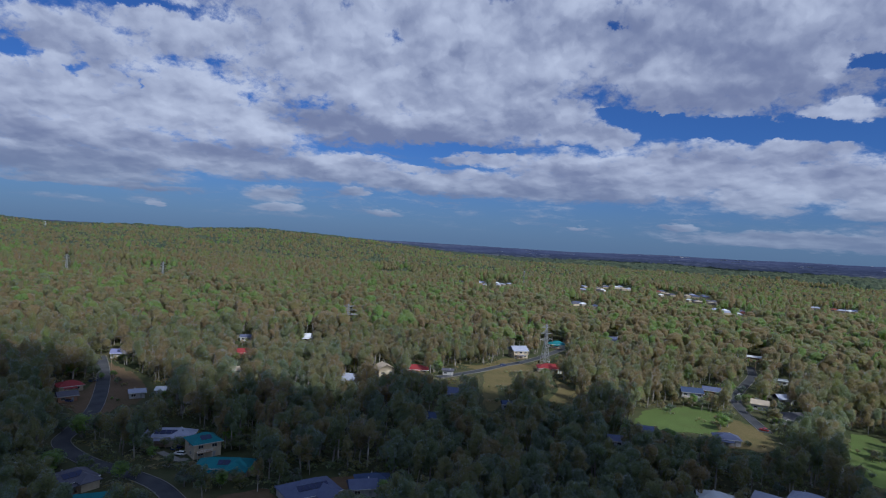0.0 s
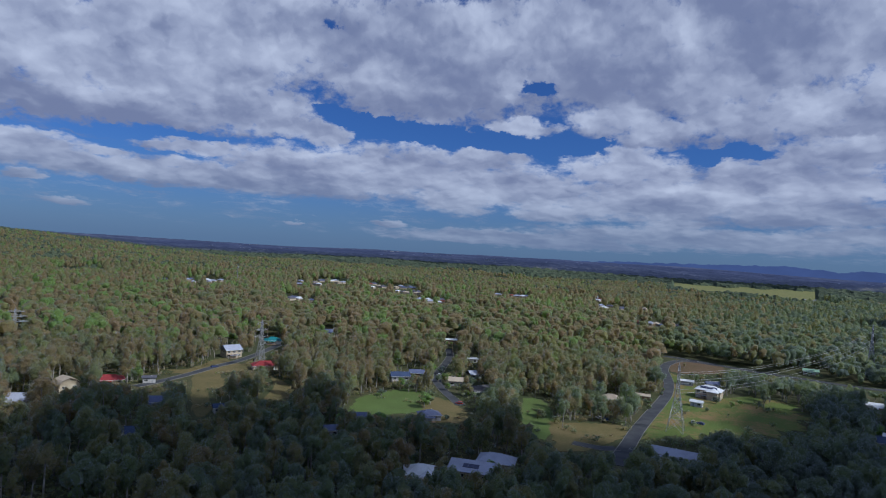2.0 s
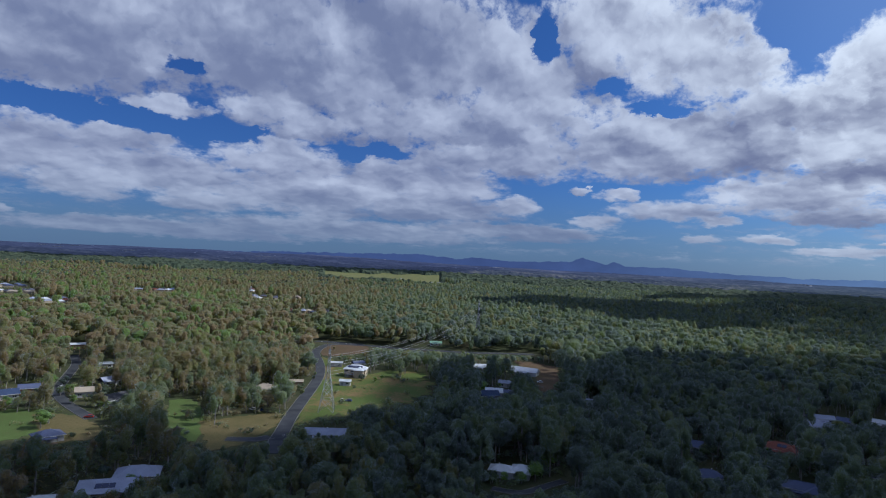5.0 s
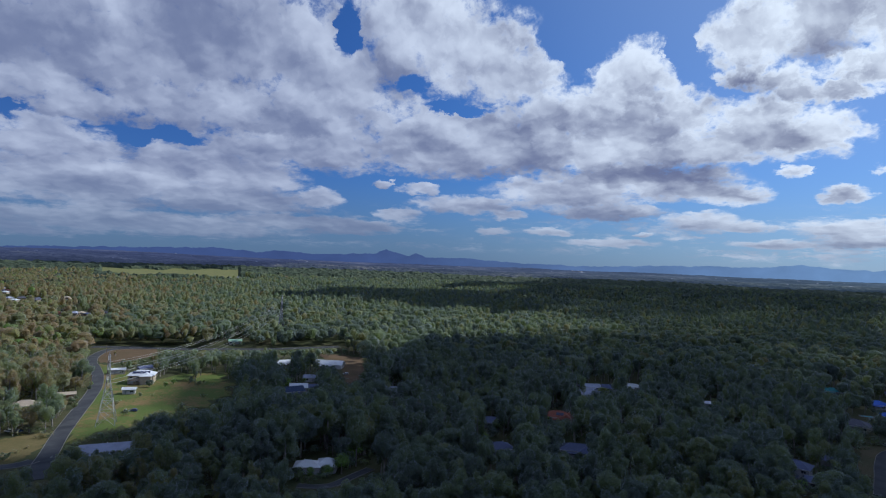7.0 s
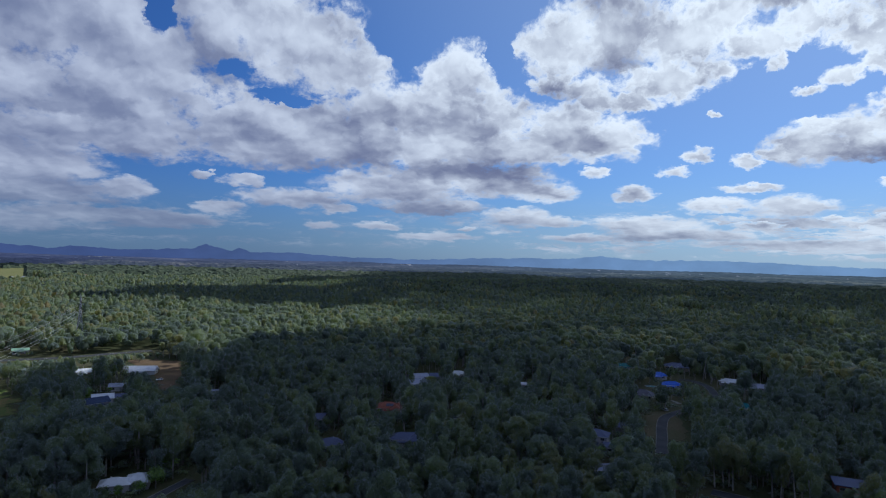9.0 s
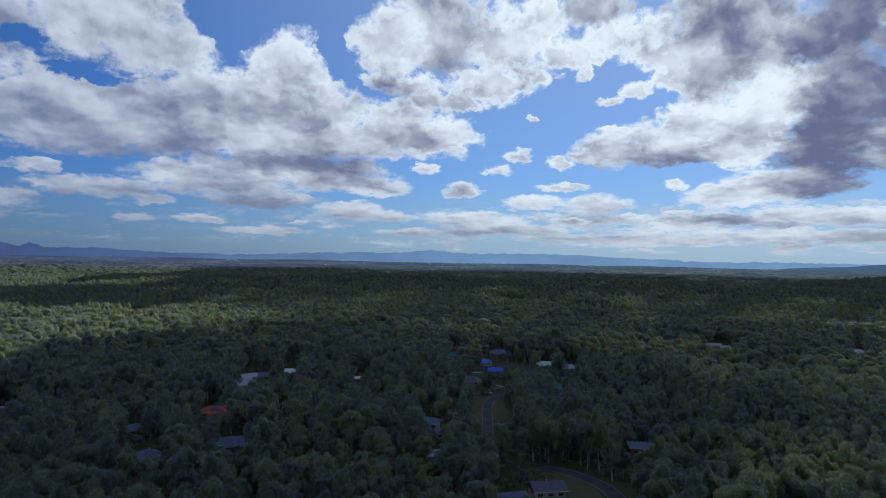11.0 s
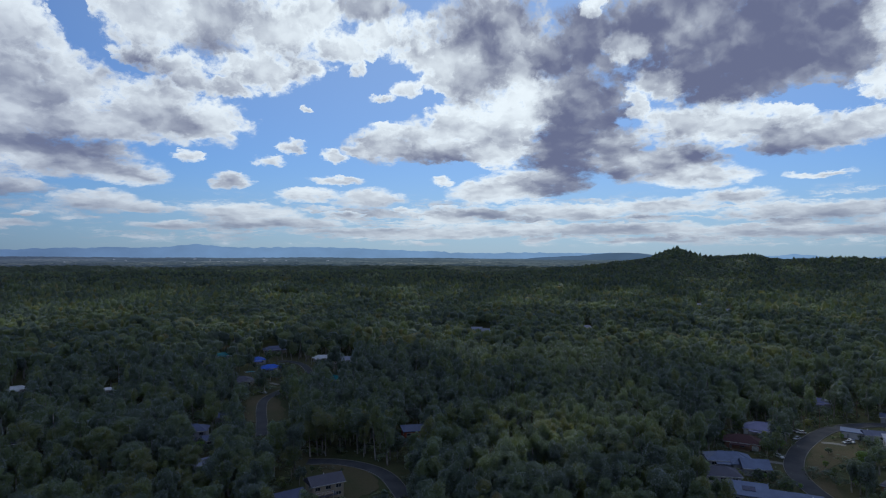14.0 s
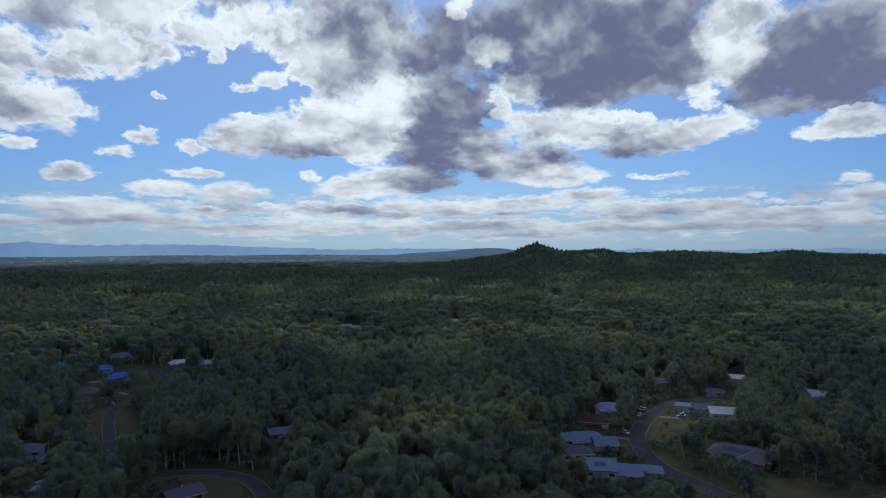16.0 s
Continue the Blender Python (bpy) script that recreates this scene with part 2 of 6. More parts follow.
class Nodes:
    """Small helper round a node tree."""

    def __init__(self, tree):
        self.tree = tree
        tree.nodes.clear()

    def add(self, kind):
        return self.tree.nodes.new(kind)

    def put(self, socket, value):
        if isinstance(value, bpy.types.NodeSocket):
            self.tree.links.new(value, socket)
        elif value is not None:
            socket.default_value = value

    def math(self, op, a, b=None, c=None, clamp=False):
        node = self.add("ShaderNodeMath")
        node.operation, node.use_clamp = op, clamp
        for s, v in zip(node.inputs, (a, b, c)):
            self.put(s, v)
        return node.outputs[0]

    def vec(self, op, a, b=None, c=None, scale=None):
        node = self.add("ShaderNodeVectorMath")
        node.operation = op
        for s, v in zip(node.inputs, (a, b, c)):
            self.put(s, v)
        if scale is not None:
            self.put(node.inputs["Scale"], scale)
        return node.outputs["Value"] if op in ("DOT_PRODUCT", "LENGTH", "DISTANCE") else node.outputs[0]

    def mix(self, fac, a, b, blend="MIX"):
        node = self.add("ShaderNodeMix")
        node.data_type, node.blend_type = "RGBA", blend
        for s, v in ((node.inputs[0], fac), (node.inputs[6], a), (node.inputs[7], b)):
            self.put(s, v)
        return node.outputs[2]

    def noise(self, vector, scale, detail=4.0, rough=0.55, color=False):
        node = self.add("ShaderNodeTexNoise")
        self.put(node.inputs["Vector"], vector)
        node.inputs["Scale"].default_value = scale
        node.inputs["Detail"].default_value = detail
        node.inputs["Roughness"].default_value = rough
        return node.outputs["Color" if color else "Fac"]

    def ramp(self, fac, stops):
        node = self.add("ShaderNodeValToRGB")
        while len(node.color_ramp.elements) < len(stops):
            node.color_ramp.elements.new(0.5)
        for el, (pos, col) in zip(node.color_ramp.elements, stops):
            el.position, el.color = pos, (*col, 1.0)
        self.put(node.inputs[0], fac)
        return node.outputs[0]

    def step(self, x, lo, hi):
        node = self.add("ShaderNodeMapRange")
        node.interpolation_type = "SMOOTHSTEP"
        self.put(node.inputs[0], x)
        node.inputs[1].default_value, node.inputs[2].default_value = lo, hi
        return node.outputs[0]


def field(name, outputs):
    """An empty node group that takes a direction of the sky; its nodes, input and output."""
    tree = bpy.data.node_groups.new(name, "ShaderNodeTree")
    tree.interface.new_socket(name="direction", in_out="INPUT", socket_type="NodeSocketVector")
    for label, kind in outputs:
        tree.interface.new_socket(name=label, in_out="OUTPUT", socket_type=kind)
    n = Nodes(tree)
    return n, n.add("NodeGroupInput").outputs[0], n.add("NodeGroupOutput")


def cloud_field(rows):
    """How far a direction lies inside a few cloud masses, how high in them, and their tone."""
    n, q, end = field("cloud_field", (("total", "NodeSocketVector"), ("mass", "NodeSocketFloat")))
    total = mass = None
    for cx, cy, rx, ry, tone in rows:
        rx, ry = rx * 1.45, ry * 1.45
        local = n.vec("MULTIPLY_ADD", q, (1 / rx, 1 / ry, 0.0), (-cx / rx, -cy / ry, 0.0))
        # flat below, heaped above
        away = n.vec("MAXIMUM", local, n.vec("MULTIPLY", local, (-1.0, -1.2, 0.0)))
        weight = n.math("MAXIMUM", n.math("SUBTRACT", 1.0, n.vec("DOT_PRODUCT", away, away)), 0.0)
        triple = n.vec("MULTIPLY_ADD", local, (0.0, 1.0, 0.0), (1.0, 0.0, tone))
        share = n.vec("SCALE", triple, scale=n.math("POWER", weight, 2.5))
        total = share if total is None else n.vec("ADD", total, share)
        mass = weight if mass is None else n.math("MAXIMUM", mass, weight)
    n.put(end.inputs[0], total)
    n.put(end.inputs[1], mass)
    return n.tree


def clear_lanes(rows):
    n, q, end = field("clear_lanes", (("holes", "NodeSocketFloat"),))
    holes = None
    for cx, cy, rx, ry in rows:
        rx, ry = rx * 1.2, ry * 1.2
        local = n.vec("MULTIPLY_ADD", q, (1 / rx, 1 / ry, 0.0), (-cx / rx, -cy / ry, 0.0))
        weight = n.math("MAXIMUM", n.math("SUBTRACT", 1.0, n.vec("DOT_PRODUCT", local, local)), 0.0)
        holes = weight if holes is None else n.math("ADD", holes, weight)
    n.put(end.inputs[0], holes)
    return n.tree


def make_sky():
    world = bpy.data.worlds.new("sky")
    scene.world = world
    world.use_nodes = True
    n = Nodes(world.node_tree)
    sky = n.add("ShaderNodeTexSky")
    sky.sky_type, sky.sun_disc = "NISHITA", False
    sky.sun_elevation, sky.sun_rotation = radians(SUN_EL), radians(SUN_AZ)
    sky.altitude, sky.air_density, sky.dust_density, sky.ozone_density = 100, 1.0, 0.6, 4.0
    way = n.add("ShaderNodeTexCoord").outputs["Generated"]
    turned = n.add("ShaderNodeVectorRotate")
    turned.rotation_type = "Z_AXIS"
    n.put(turned.inputs["Vector"], way)
    turned.inputs["Angle"].default_value = radians(70)
    s = n.add("ShaderNodeSeparateXYZ")
    n.put(s.inputs[0], turned.outputs[0])
    az = n.math("MULTIPLY_ADD", n.math("ARCTAN2", s.outputs[0], s.outputs[1]), 57.2958, 70.0)
    el = n.math("MULTIPLY", n.math("ARCSINE", s.outputs[2]), 57.2958)
    both = n.add("ShaderNodeCombineXYZ")
    n.put(both.inputs[0], az)
    n.put(both.inputs[1], el)
    p = both.outputs[0]
    # texture space: flatter and finer towards the horizon
    tall = n.math("MULTIPLY", n.math("LOGARITHM", n.math("MAXIMUM", n.math("ADD", el, 5.0), 0.5), 2.718), 26.0)
    tex = n.add("ShaderNodeCombineXYZ")
    n.put(tex.inputs[0], az)
    n.put(tex.inputs[1], tall)
    flat = tex.outputs[0]
    near = n.step(el, 1.0, 14.0)
    # ragged edges: the outlines are bent a little by noise, less near the horizon
    bend = n.vec("SUBTRACT", n.noise(flat, 0.16, 3.0, 0.55, color=True), (0.5, 0.5, 0.5))
    bend2 = n.vec("SUBTRACT", n.noise(flat, 0.55, 6.0, 0.62, color=True), (0.5, 0.5, 0.5))
    bend = n.vec("ADD", n.vec("MULTIPLY", bend, (2.8, 1.5, 0.0)), n.vec("MULTIPLY", bend2, (3.8, 2.2, 0.0)))
    q = n.vec("ADD", p, n.vec("SCALE", bend, scale=n.math("MULTIPLY_ADD", near, 0.55, 0.45)))
    total = mass = None
    for rows in CLOUDS:
        node = n.add("ShaderNodeGroup")
        node.node_tree = cloud_field(rows)
        n.put(node.inputs[0], q)
        total = node.outputs[0] if total is None else n.vec("ADD", total, node.outputs[0])
        mass = node.outputs[1] if mass is None else n.math("MAXIMUM", mass, node.outputs[1])
    # clear lanes between the masses
    holes = None
    for rows in GAPS:
        node = n.add("ShaderNodeGroup")
        node.node_tree = clear_lanes(rows)
        n.put(node.inputs[0], q)
        holes = node.outputs[0] if holes is None else n.math("ADD", holes, node.outputs[0])
    parts = n.add("ShaderNodeSeparateXYZ")
    n.put(parts.inputs[0], total)
    heap, lift, tone = parts.outputs
    inv = n.math("DIVIDE", 1.0, n.math("MAXIMUM", heap, 0.004))
    lift = n.math("MULTIPLY", lift, inv)
    tone = n.math("MULTIPLY", tone, inv)
    # beyond the listed masses the same broken cloud goes on
    beyond = n.math("MAXIMUM", n.step(el, 23.0, 29.0), n.step(n.math("ABSOLUTE", n.math("SUBTRACT", az, 73.0)), 112.0, 122.0))
    body = n.math("ADD", n.math("MULTIPLY", mass, 0.85), n.math("MULTIPLY", n.math("MINIMUM", heap, 1.6), 0.16))
    body = n.math("MAXIMUM", body, n.math("MULTIPLY", beyond, 0.36))
    # thin streaks of far cloud low in the sky, more of them below the sun
    low_band = n.math("MULTIPLY", n.step(el, 0.5, 1.6), n.math("SUBTRACT", 1.0, n.step(el, 3.5, 6.5)))
    streak = n.noise(n.vec("MULTIPLY", q, (0.16, 1.1, 1.0)), 1.0, 6.0, 0.62)
    streak = n.math("MULTIPLY", n.math("MULTIPLY", n.step(streak, 0.42, 0.62), low_band), n.math("MULTIPLY_ADD", n.step(az, 85.0, 135.0), 0.60, 0.22))
    body = n.math("MAXIMUM", body, streak)
    body = n.math("MULTIPLY_ADD", holes, -0.65, body)
    wisps = n.vec("ADD", flat, n.vec("SCALE", bend, scale=0.3))

    def billows(at, scale, detail, lumps):
        """Cauliflower heads over a soft fractal, about zero in the mean."""
        v = n.add("ShaderNodeTexVoronoi")
        v.voronoi_dimensions, v.feature, v.normalize = "2D", "SMOOTH_F1", True
        n.put(v.inputs["Vector"], at)
        v.inputs["Scale"].default_value, v.inputs["Detail"].default_value = scale * 1.5, lumps
        v.inputs["Roughness"].default_value, v.inputs["Smoothness"].default_value = 0.62, 0.55
        soft = n.noise(at, scale, detail, 0.6)
        return n.math("ADD", n.math("MULTIPLY_ADD", soft, 1.3, -0.65), n.math("MULTIPLY_ADD", v.outputs["Distance"], -0.85, 0.33))

    fine = billows(wisps, 0.40, 9.0, 4.0)
    crumbs = n.math("SUBTRACT", n.noise(wisps, 1.4, 5.0, 0.6), 0.5)

    def lumps(at, scale):
        """Rounded heads, two sizes of them."""
        v = n.add("ShaderNodeTexVoronoi")
        v.voronoi_dimensions, v.feature, v.normalize = "2D", "SMOOTH_F1", True
        n.put(v.inputs["Vector"], at)
        v.inputs["Scale"].default_value, v.inputs["Detail"].default_value = scale, 2.0
        v.inputs["Roughness"].default_value, v.inputs["Smoothness"].default_value = 0.55, 0.3
        return v.outputs["Distance"]

    curl = n.vec("ADD", wisps, n.vec("SCALE", bend2, scale=1.6))
    heads = n.math("SUBTRACT", lumps(n.vec("ADD", curl, (0.22, 0.62, 0.0)), 0.42), lumps(curl, 0.42))
    broad = n.noise(wisps, 0.13, 3.0, 0.55)
    broad_above = n.noise(n.vec("ADD", wisps, (1.0, 2.4, 0.0)), 0.13, 3.0, 0.55)
    ragged = n.math("MULTIPLY", n.step(body, 0.0, 0.30), n.math("MULTIPLY_ADD", near, 0.55, 0.95))
    dens = n.math("MULTIPLY_ADD", n.math("MULTIPLY_ADD", crumbs, 0.55, fine), ragged, body)
    cover = n.step(dens, 0.02, 0.80)
    thick = n.step(dens, 0.40, 1.10)
    toward = n.math("MAXIMUM", n.vec("DOT_PRODUCT", way, tuple(SUN_DIR)), 0.0)
    glow = n.step(toward, 0.25, 0.92)
    # sunlit heads above, grey undersides, small billows in relief
    relief = n.math("MULTIPLY_ADD", n.math("SUBTRACT", broad, broad_above), 2.2, n.math("MULTIPLY_ADD", heads, 0.62, n.math("MULTIPLY_ADD", fine, 0.14, n.math("MULTIPLY", crumbs, 0.10))))
    light = n.math("MULTIPLY_ADD", tone, 0.50, n.math("MULTIPLY_ADD", lift, 0.30, 0.20))
    light = n.math("ADD", light, relief)
    # towards the sun thin rims shine and deep masses stay dark
    rim = n.math("SUBTRACT", 1.0, thick)
    light = n.math("MULTIPLY_ADD", n.math("MULTIPLY", rim, n.math("MULTIPLY_ADD", glow, 0.55, 0.10)), n.math("MULTIPLY_ADD", tone, 0.5, 0.6), light)
    light = n.step(light, -0.40, 1.15)
    dark = n.mix(glow, (2.0, 2.25, 3.35, 1), (1.55, 1.65, 2.6, 1))
    bright = n.mix(glow, (6.0, 6.2, 7.0, 1), (9.4, 9.6, 9.6, 1))
    cloud = n.mix(light, dark, bright)
    # a deep polarised blue away from the sun, paler towards it
    shade = n.mix(n.step(toward, 0.15, 0.8), (0.27, 0.41, 0.70, 1), (0.38, 0.59, 0.88, 1))
    # overhead, out of view, the blue is brightened to fill the ground's shade
    shade = n.mix(n.step(el, 24.0, 36.0), shade, (1.15, 1.40, 1.80, 1))
    blue = n.vec("MULTIPLY", sky.outputs[0], shade)
    blue = n.mix(n.math("MULTIPLY", n.step(toward, 0.45, 1.0), 0.36), blue, (5.2, 6.0, 7.0, 1))
    # milky air low over the horizon
    low = n.math("SUBTRACT", 1.0, n.step(el, -1.0, 9.0))
    veil = n.mix(glow, (1.3, 2.0, 3.1, 1), (4.6, 5.6, 6.6, 1))
    blue = n.mix(n.math("MULTIPLY", low, 0.65), blue, veil)
    dim = n.math("MULTIPLY", n.math("SUBTRACT", 1.0, n.step(el, 0.5, 8.0)), n.math("MULTIPLY_ADD", glow, -0.30, 0.62))
    cloud = n.mix(dim, cloud, n.vec("MULTIPLY", veil, (1.25, 1.1, 1.0)))
    out = n.mix(cover, blue, cloud)
    bg = n.add("ShaderNodeBackground")
    n.put(bg.inputs[0], out)
    bg.inputs[1].default_value = 0.1
    n.put(n.add("ShaderNodeOutputWorld").inputs[0], bg.outputs[0])
    world.cycles.sampling_method = "MANUAL"
    world.cycles.sample_map_resolution = 512


make_sky()


# ---- materials ----
def material(name, build):
    mat = bpy.data.materials.new(name)
    mat.use_nodes = True
    n = Nodes(mat.node_tree)
    shader = build(n)
    n.put(n.add("ShaderNodeOutputMaterial").inputs[0], shader)
    return mat


def surface(n, color, rough=0.8, metal=0.0, bump=None, height=0.05, spec=0.3):
    b = n.add("ShaderNodeBsdfPrincipled")
    n.put(b.inputs["Base Color"], color)
    n.put(b.inputs["Roughness"], rough)
    b.inputs["Metallic"].default_value = metal
    b.inputs["Specular IOR Level"].default_value = spec
    if bump is not None:
        k = n.add("ShaderNodeBump")
        k.inputs["Distance"].default_value = height
        n.put(k.inputs["Height"], bump)
        n.put(b.inputs["Normal"], k.outputs[0])
    return b.outputs[0]


def place(n):
    return n.add("ShaderNodeNewGeometry").outputs["Position"]


def dappled(name, dark, light, scale=0.3, rough=0.85, height=0.05, worn=0.35, metal=0.0, spec=0.3):
    """Plain stuff with two scales of variation and a little relief."""
    def build(n):
        p = place(n)
        big, small = n.noise(p, scale, 4.0), n.noise(p, scale * 14, 5.0)
        fac = n.math("ADD", n.math("MULTIPLY", n.math("SUBTRACT", big, 0.5), 1.5), n.math("MULTIPLY_ADD", small, worn * 2, 0.5 - worn))
        return surface(n, n.ramp(fac, [(0.15, dark), (0.85, light)]), rough, metal, small, height, spec)
    return material(name, build)


def foliage(name, stops, lean=0.50, grain=2.3, gap=0.5):
    """Leaves: the tint of each tree, broken up tuft by tuft; light comes through them, and gaps show between."""
    def build(n):
        geo = n.add("ShaderNodeNewGeometry")
        tint, swell = n.add("ShaderNodeAttribute"), n.add("ShaderNodeAttribute")
        tint.attribute_name, swell.attribute_name = "tint", "swell"
        info = n.add("ShaderNodeObjectInfo")
        fac = n.math("ADD", tint.outputs["Fac"], n.math("MULTIPLY_ADD", geo.outputs["Random Per Island"], 0.13, -0.065))
        fac = n.math("ADD", fac, n.math("MULTIPLY_ADD", info.outputs["Random"], 0.36, -0.18))
        fac = n.math("ADD", fac, n.math("MULTIPLY_ADD", n.noise(geo.outputs["Position"], 0.012, 3.0), 0.7, -0.35))
        fac = n.math("ADD", fac, n.math("MULTIPLY_ADD", n.noise(geo.outputs["Position"], 1.1, 4.0, 0.7), 0.44, -0.22))
        color = n.ramp(fac, stops)
        cluster = n.noise(geo.outputs["Position"], 1.9, 4.0, 0.75)
        color = n.vec("SCALE", color, scale=n.math("MULTIPLY_ADD", n.step(cluster, 0.30, 0.70), 1.0, 0.52))
        turn = n.add("ShaderNodeVectorTransform")
        turn.vector_type, turn.convert_from, turn.convert_to = "NORMAL", "OBJECT", "WORLD"
        n.put(turn.inputs[0], swell.outputs["Vector"])
        d, tr, m = n.add("ShaderNodeBsdfDiffuse"), n.add("ShaderNodeBsdfTranslucent"), n.add("ShaderNodeMixShader")
        n.put(d.inputs[0], color)
        n.put(tr.inputs[0], n.vec("MULTIPLY", color, (1.52, 1.55, 0.58)))
        # sprays of leaves turn this way and that
        spray = n.vec("SUBTRACT", n.noise(geo.outputs["Position"], 0.9, 4.0, 0.7, color=True), (0.5, 0.5, 0.5))
        leafy = n.vec("NORMALIZE", n.vec("ADD", turn.outputs[0], n.vec("SCALE", spray, scale=1.5)))
        n.put(d.inputs["Normal"], leafy)
        m.inputs[0].default_value = lean
        n.put(m.inputs[1], d.outputs[0])
        n.put(m.inputs[2], tr.outputs[0])
        # waxy leaves mirror a little of the sky; their blue tint stands in for haze
        wax, lit, fres = n.add("ShaderNodeBsdfGlossy"), n.add("ShaderNodeMixShader"), n.add("ShaderNodeFresnel")
        wax.inputs["Color"].default_value = (0.78, 0.86, 1.0, 1)
        wax.inputs["Roughness"].default_value, fres.inputs[0].default_value = 0.7, 1.4
        n.put(lit.inputs[0], n.math("MULTIPLY", fres.outputs[0], 0.24))
        n.put(wax.inputs["Normal"], leafy)
        n.put(lit.inputs[1], m.outputs[0])
        n.put(lit.inputs[2], wax.outputs[0])
        m = lit
        gaps = n.math("GREATER_THAN", n.noise(geo.outputs["Position"], grain, 3.0, 0.65), gap)
        clear, cut = n.add("ShaderNodeBsdfTransparent"), n.add("ShaderNodeMixShader")
        n.put(cut.inputs[0], gaps)
        n.put(cut.inputs[1], m.outputs[0])
        n.put(cut.inputs[2], clear.outputs[0])
        return cut.outputs[0]
    return material(name, build)


LEAVES = [(0.0, (0.087, 0.113, 0.104)), (0.30, (0.126, 0.163, 0.092)), (0.52, (0.162, 0.166, 0.082)), (0.76, (0.212, 0.150, 0.090)), (1.0, (0.144, 0.224, 0.066))]
M_LEAF = foliage("gum_leaves", LEAVES, grain=3.0, gap=0.49)
M_LEAF_FAR = foliage("gum_leaves_far", LEAVES, grain=1.3, gap=0.54)
M_BARK = dappled("pale_bark", (0.10, 0.09, 0.085), (0.40, 0.37, 0.34), 0.35)


def build_ground(n):
    p = place(n)
    a, b, c = n.noise(p, 0.02, 4.0), n.noise(p, 0.25, 5.0, 0.65), n.noise(p, 2.5, 4.0)
    fac = n.math("ADD", n.math("MULTIPLY", a, 0.6), n.math("MULTIPLY", b, 0.5))
    col = n.ramp(fac, [(0.35, (0.028, 0.042, 0.018)), (0.55, (0.050, 0.055, 0.026)), (0.78, (0.085, 0.070, 0.042))])
    return surface(n, col, 0.95, 0.0, c, 0.2, 0.1)


M_GROUND = material("leaf_litter_and_grass", build_ground)


def grass(name, stops):
    def build(n):
        p = place(n)
        a, b, c = n.noise(p, 0.045, 4.0, 0.6), n.noise(p, 0.5, 5.0, 0.7), n.noise(p, 5.0, 3.0)
        fac = n.math("ADD", n.math("MULTIPLY", a, 0.75), n.math("MULTIPLY_ADD", b, 0.5, -0.12))
        return surface(n, n.ramp(fac, stops), 0.95, 0.0, n.math("ADD", b, c), 0.12, 0.1)
    return material(name, build)


M_CLEAR = {
    "verge": grass("dark_grass_verge", [(0.25, (0.045, 0.055, 0.026)), (0.5, (0.075, 0.066, 0.038)), (0.8, (0.105, 0.082, 0.052))]),
    "field": grass("paddock_grass", [(0.25, (0.075, 0.095, 0.035)), (0.5, (0.13, 0.135, 0.05)), (0.8, (0.19, 0.165, 0.075))]),
    "green": grass("mown_green_grass", [(0.25, (0.085, 0.082, 0.034)), (0.45, (0.070, 0.100, 0.030)), (0.8, (0.090, 0.132, 0.040))]),
    "dry": grass("dry_grass", [(0.25, (0.054, 0.061, 0.022)), (0.5, (0.108, 0.090, 0.040)), (0.8, (0.151, 0.115, 0.058))]),
    "mixed": grass("patchy_grass", [(0.3, (0.18, 0.120, 0.062)), (0.45, (0.14, 0.110, 0.046)), (0.53, (0.078, 0.104, 0.028)), (0.85, (0.080, 0.118, 0.032))]),
    "dirt": grass("bare_earth", [(0.25, (0.058, 0.054, 0.022)), (0.5, (0.095, 0.066, 0.040)), (0.8, (0.140, 0.096, 0.062))]),
}
M_ROAD = dappled("worn_asphalt", (0.030, 0.034, 0.042), (0.066, 0.068, 0.074), 0.12, 0.92, 0.01, 0.2, 0.0, 0.08)
M_KERB = dappled("concrete_kerb", (0.12, 0.117, 0.11), (0.21, 0.20, 0.19), 0.8)
M_PAINT = dappled("road_paint", (0.5, 0.5, 0.48), (0.75, 0.75, 0.72), 1.0)
M_STEEL = dappled("galvanised_steel", (0.24, 0.25, 0.26), (0.38, 0.39, 0.41), 0.8, 0.5, 0.005, 0.3, 0.3, 0.5)
M_WIRE = dappled("aluminium_cable", (0.30, 0.31, 0.32), (0.45, 0.46, 0.47), 0.8, 0.5)
M_CERAMIC = dappled("brown_glazed_ceramic", (0.10, 0.06, 0.04), (0.18, 0.11, 0.08), 2.0, 0.3)


def roofing(name, color):
    """Ribbed sheet or tile: ribs as relief, weathered in patches."""
    def build(n):
        info = n.add("ShaderNodeTexCoord").outputs["Object"]
        p = place(n)
        w = n.add("ShaderNodeTexWave")
        w.inputs["Scale"].default_value = 1.6
        n.put(w.inputs["Vector"], info)
        patch, fine = n.noise(p, 0.35, 4.0, 0.6), n.noise(p, 4.0, 4.0)
        k = n.math("MULTIPLY_ADD", patch, 0.55, n.math("MULTIPLY_ADD", fine, 0.3, 0.55))
        col = n.vec("SCALE", (*color,), scale=k)
        return surface(n, col, n.math("MULTIPLY_ADD", patch, 0.3, 0.55), 0.0, n.math("ADD", w.outputs["Fac"], n.math("MULTIPLY", fine, 0.3)), 0.03, 0.1)
    return material(name, build)


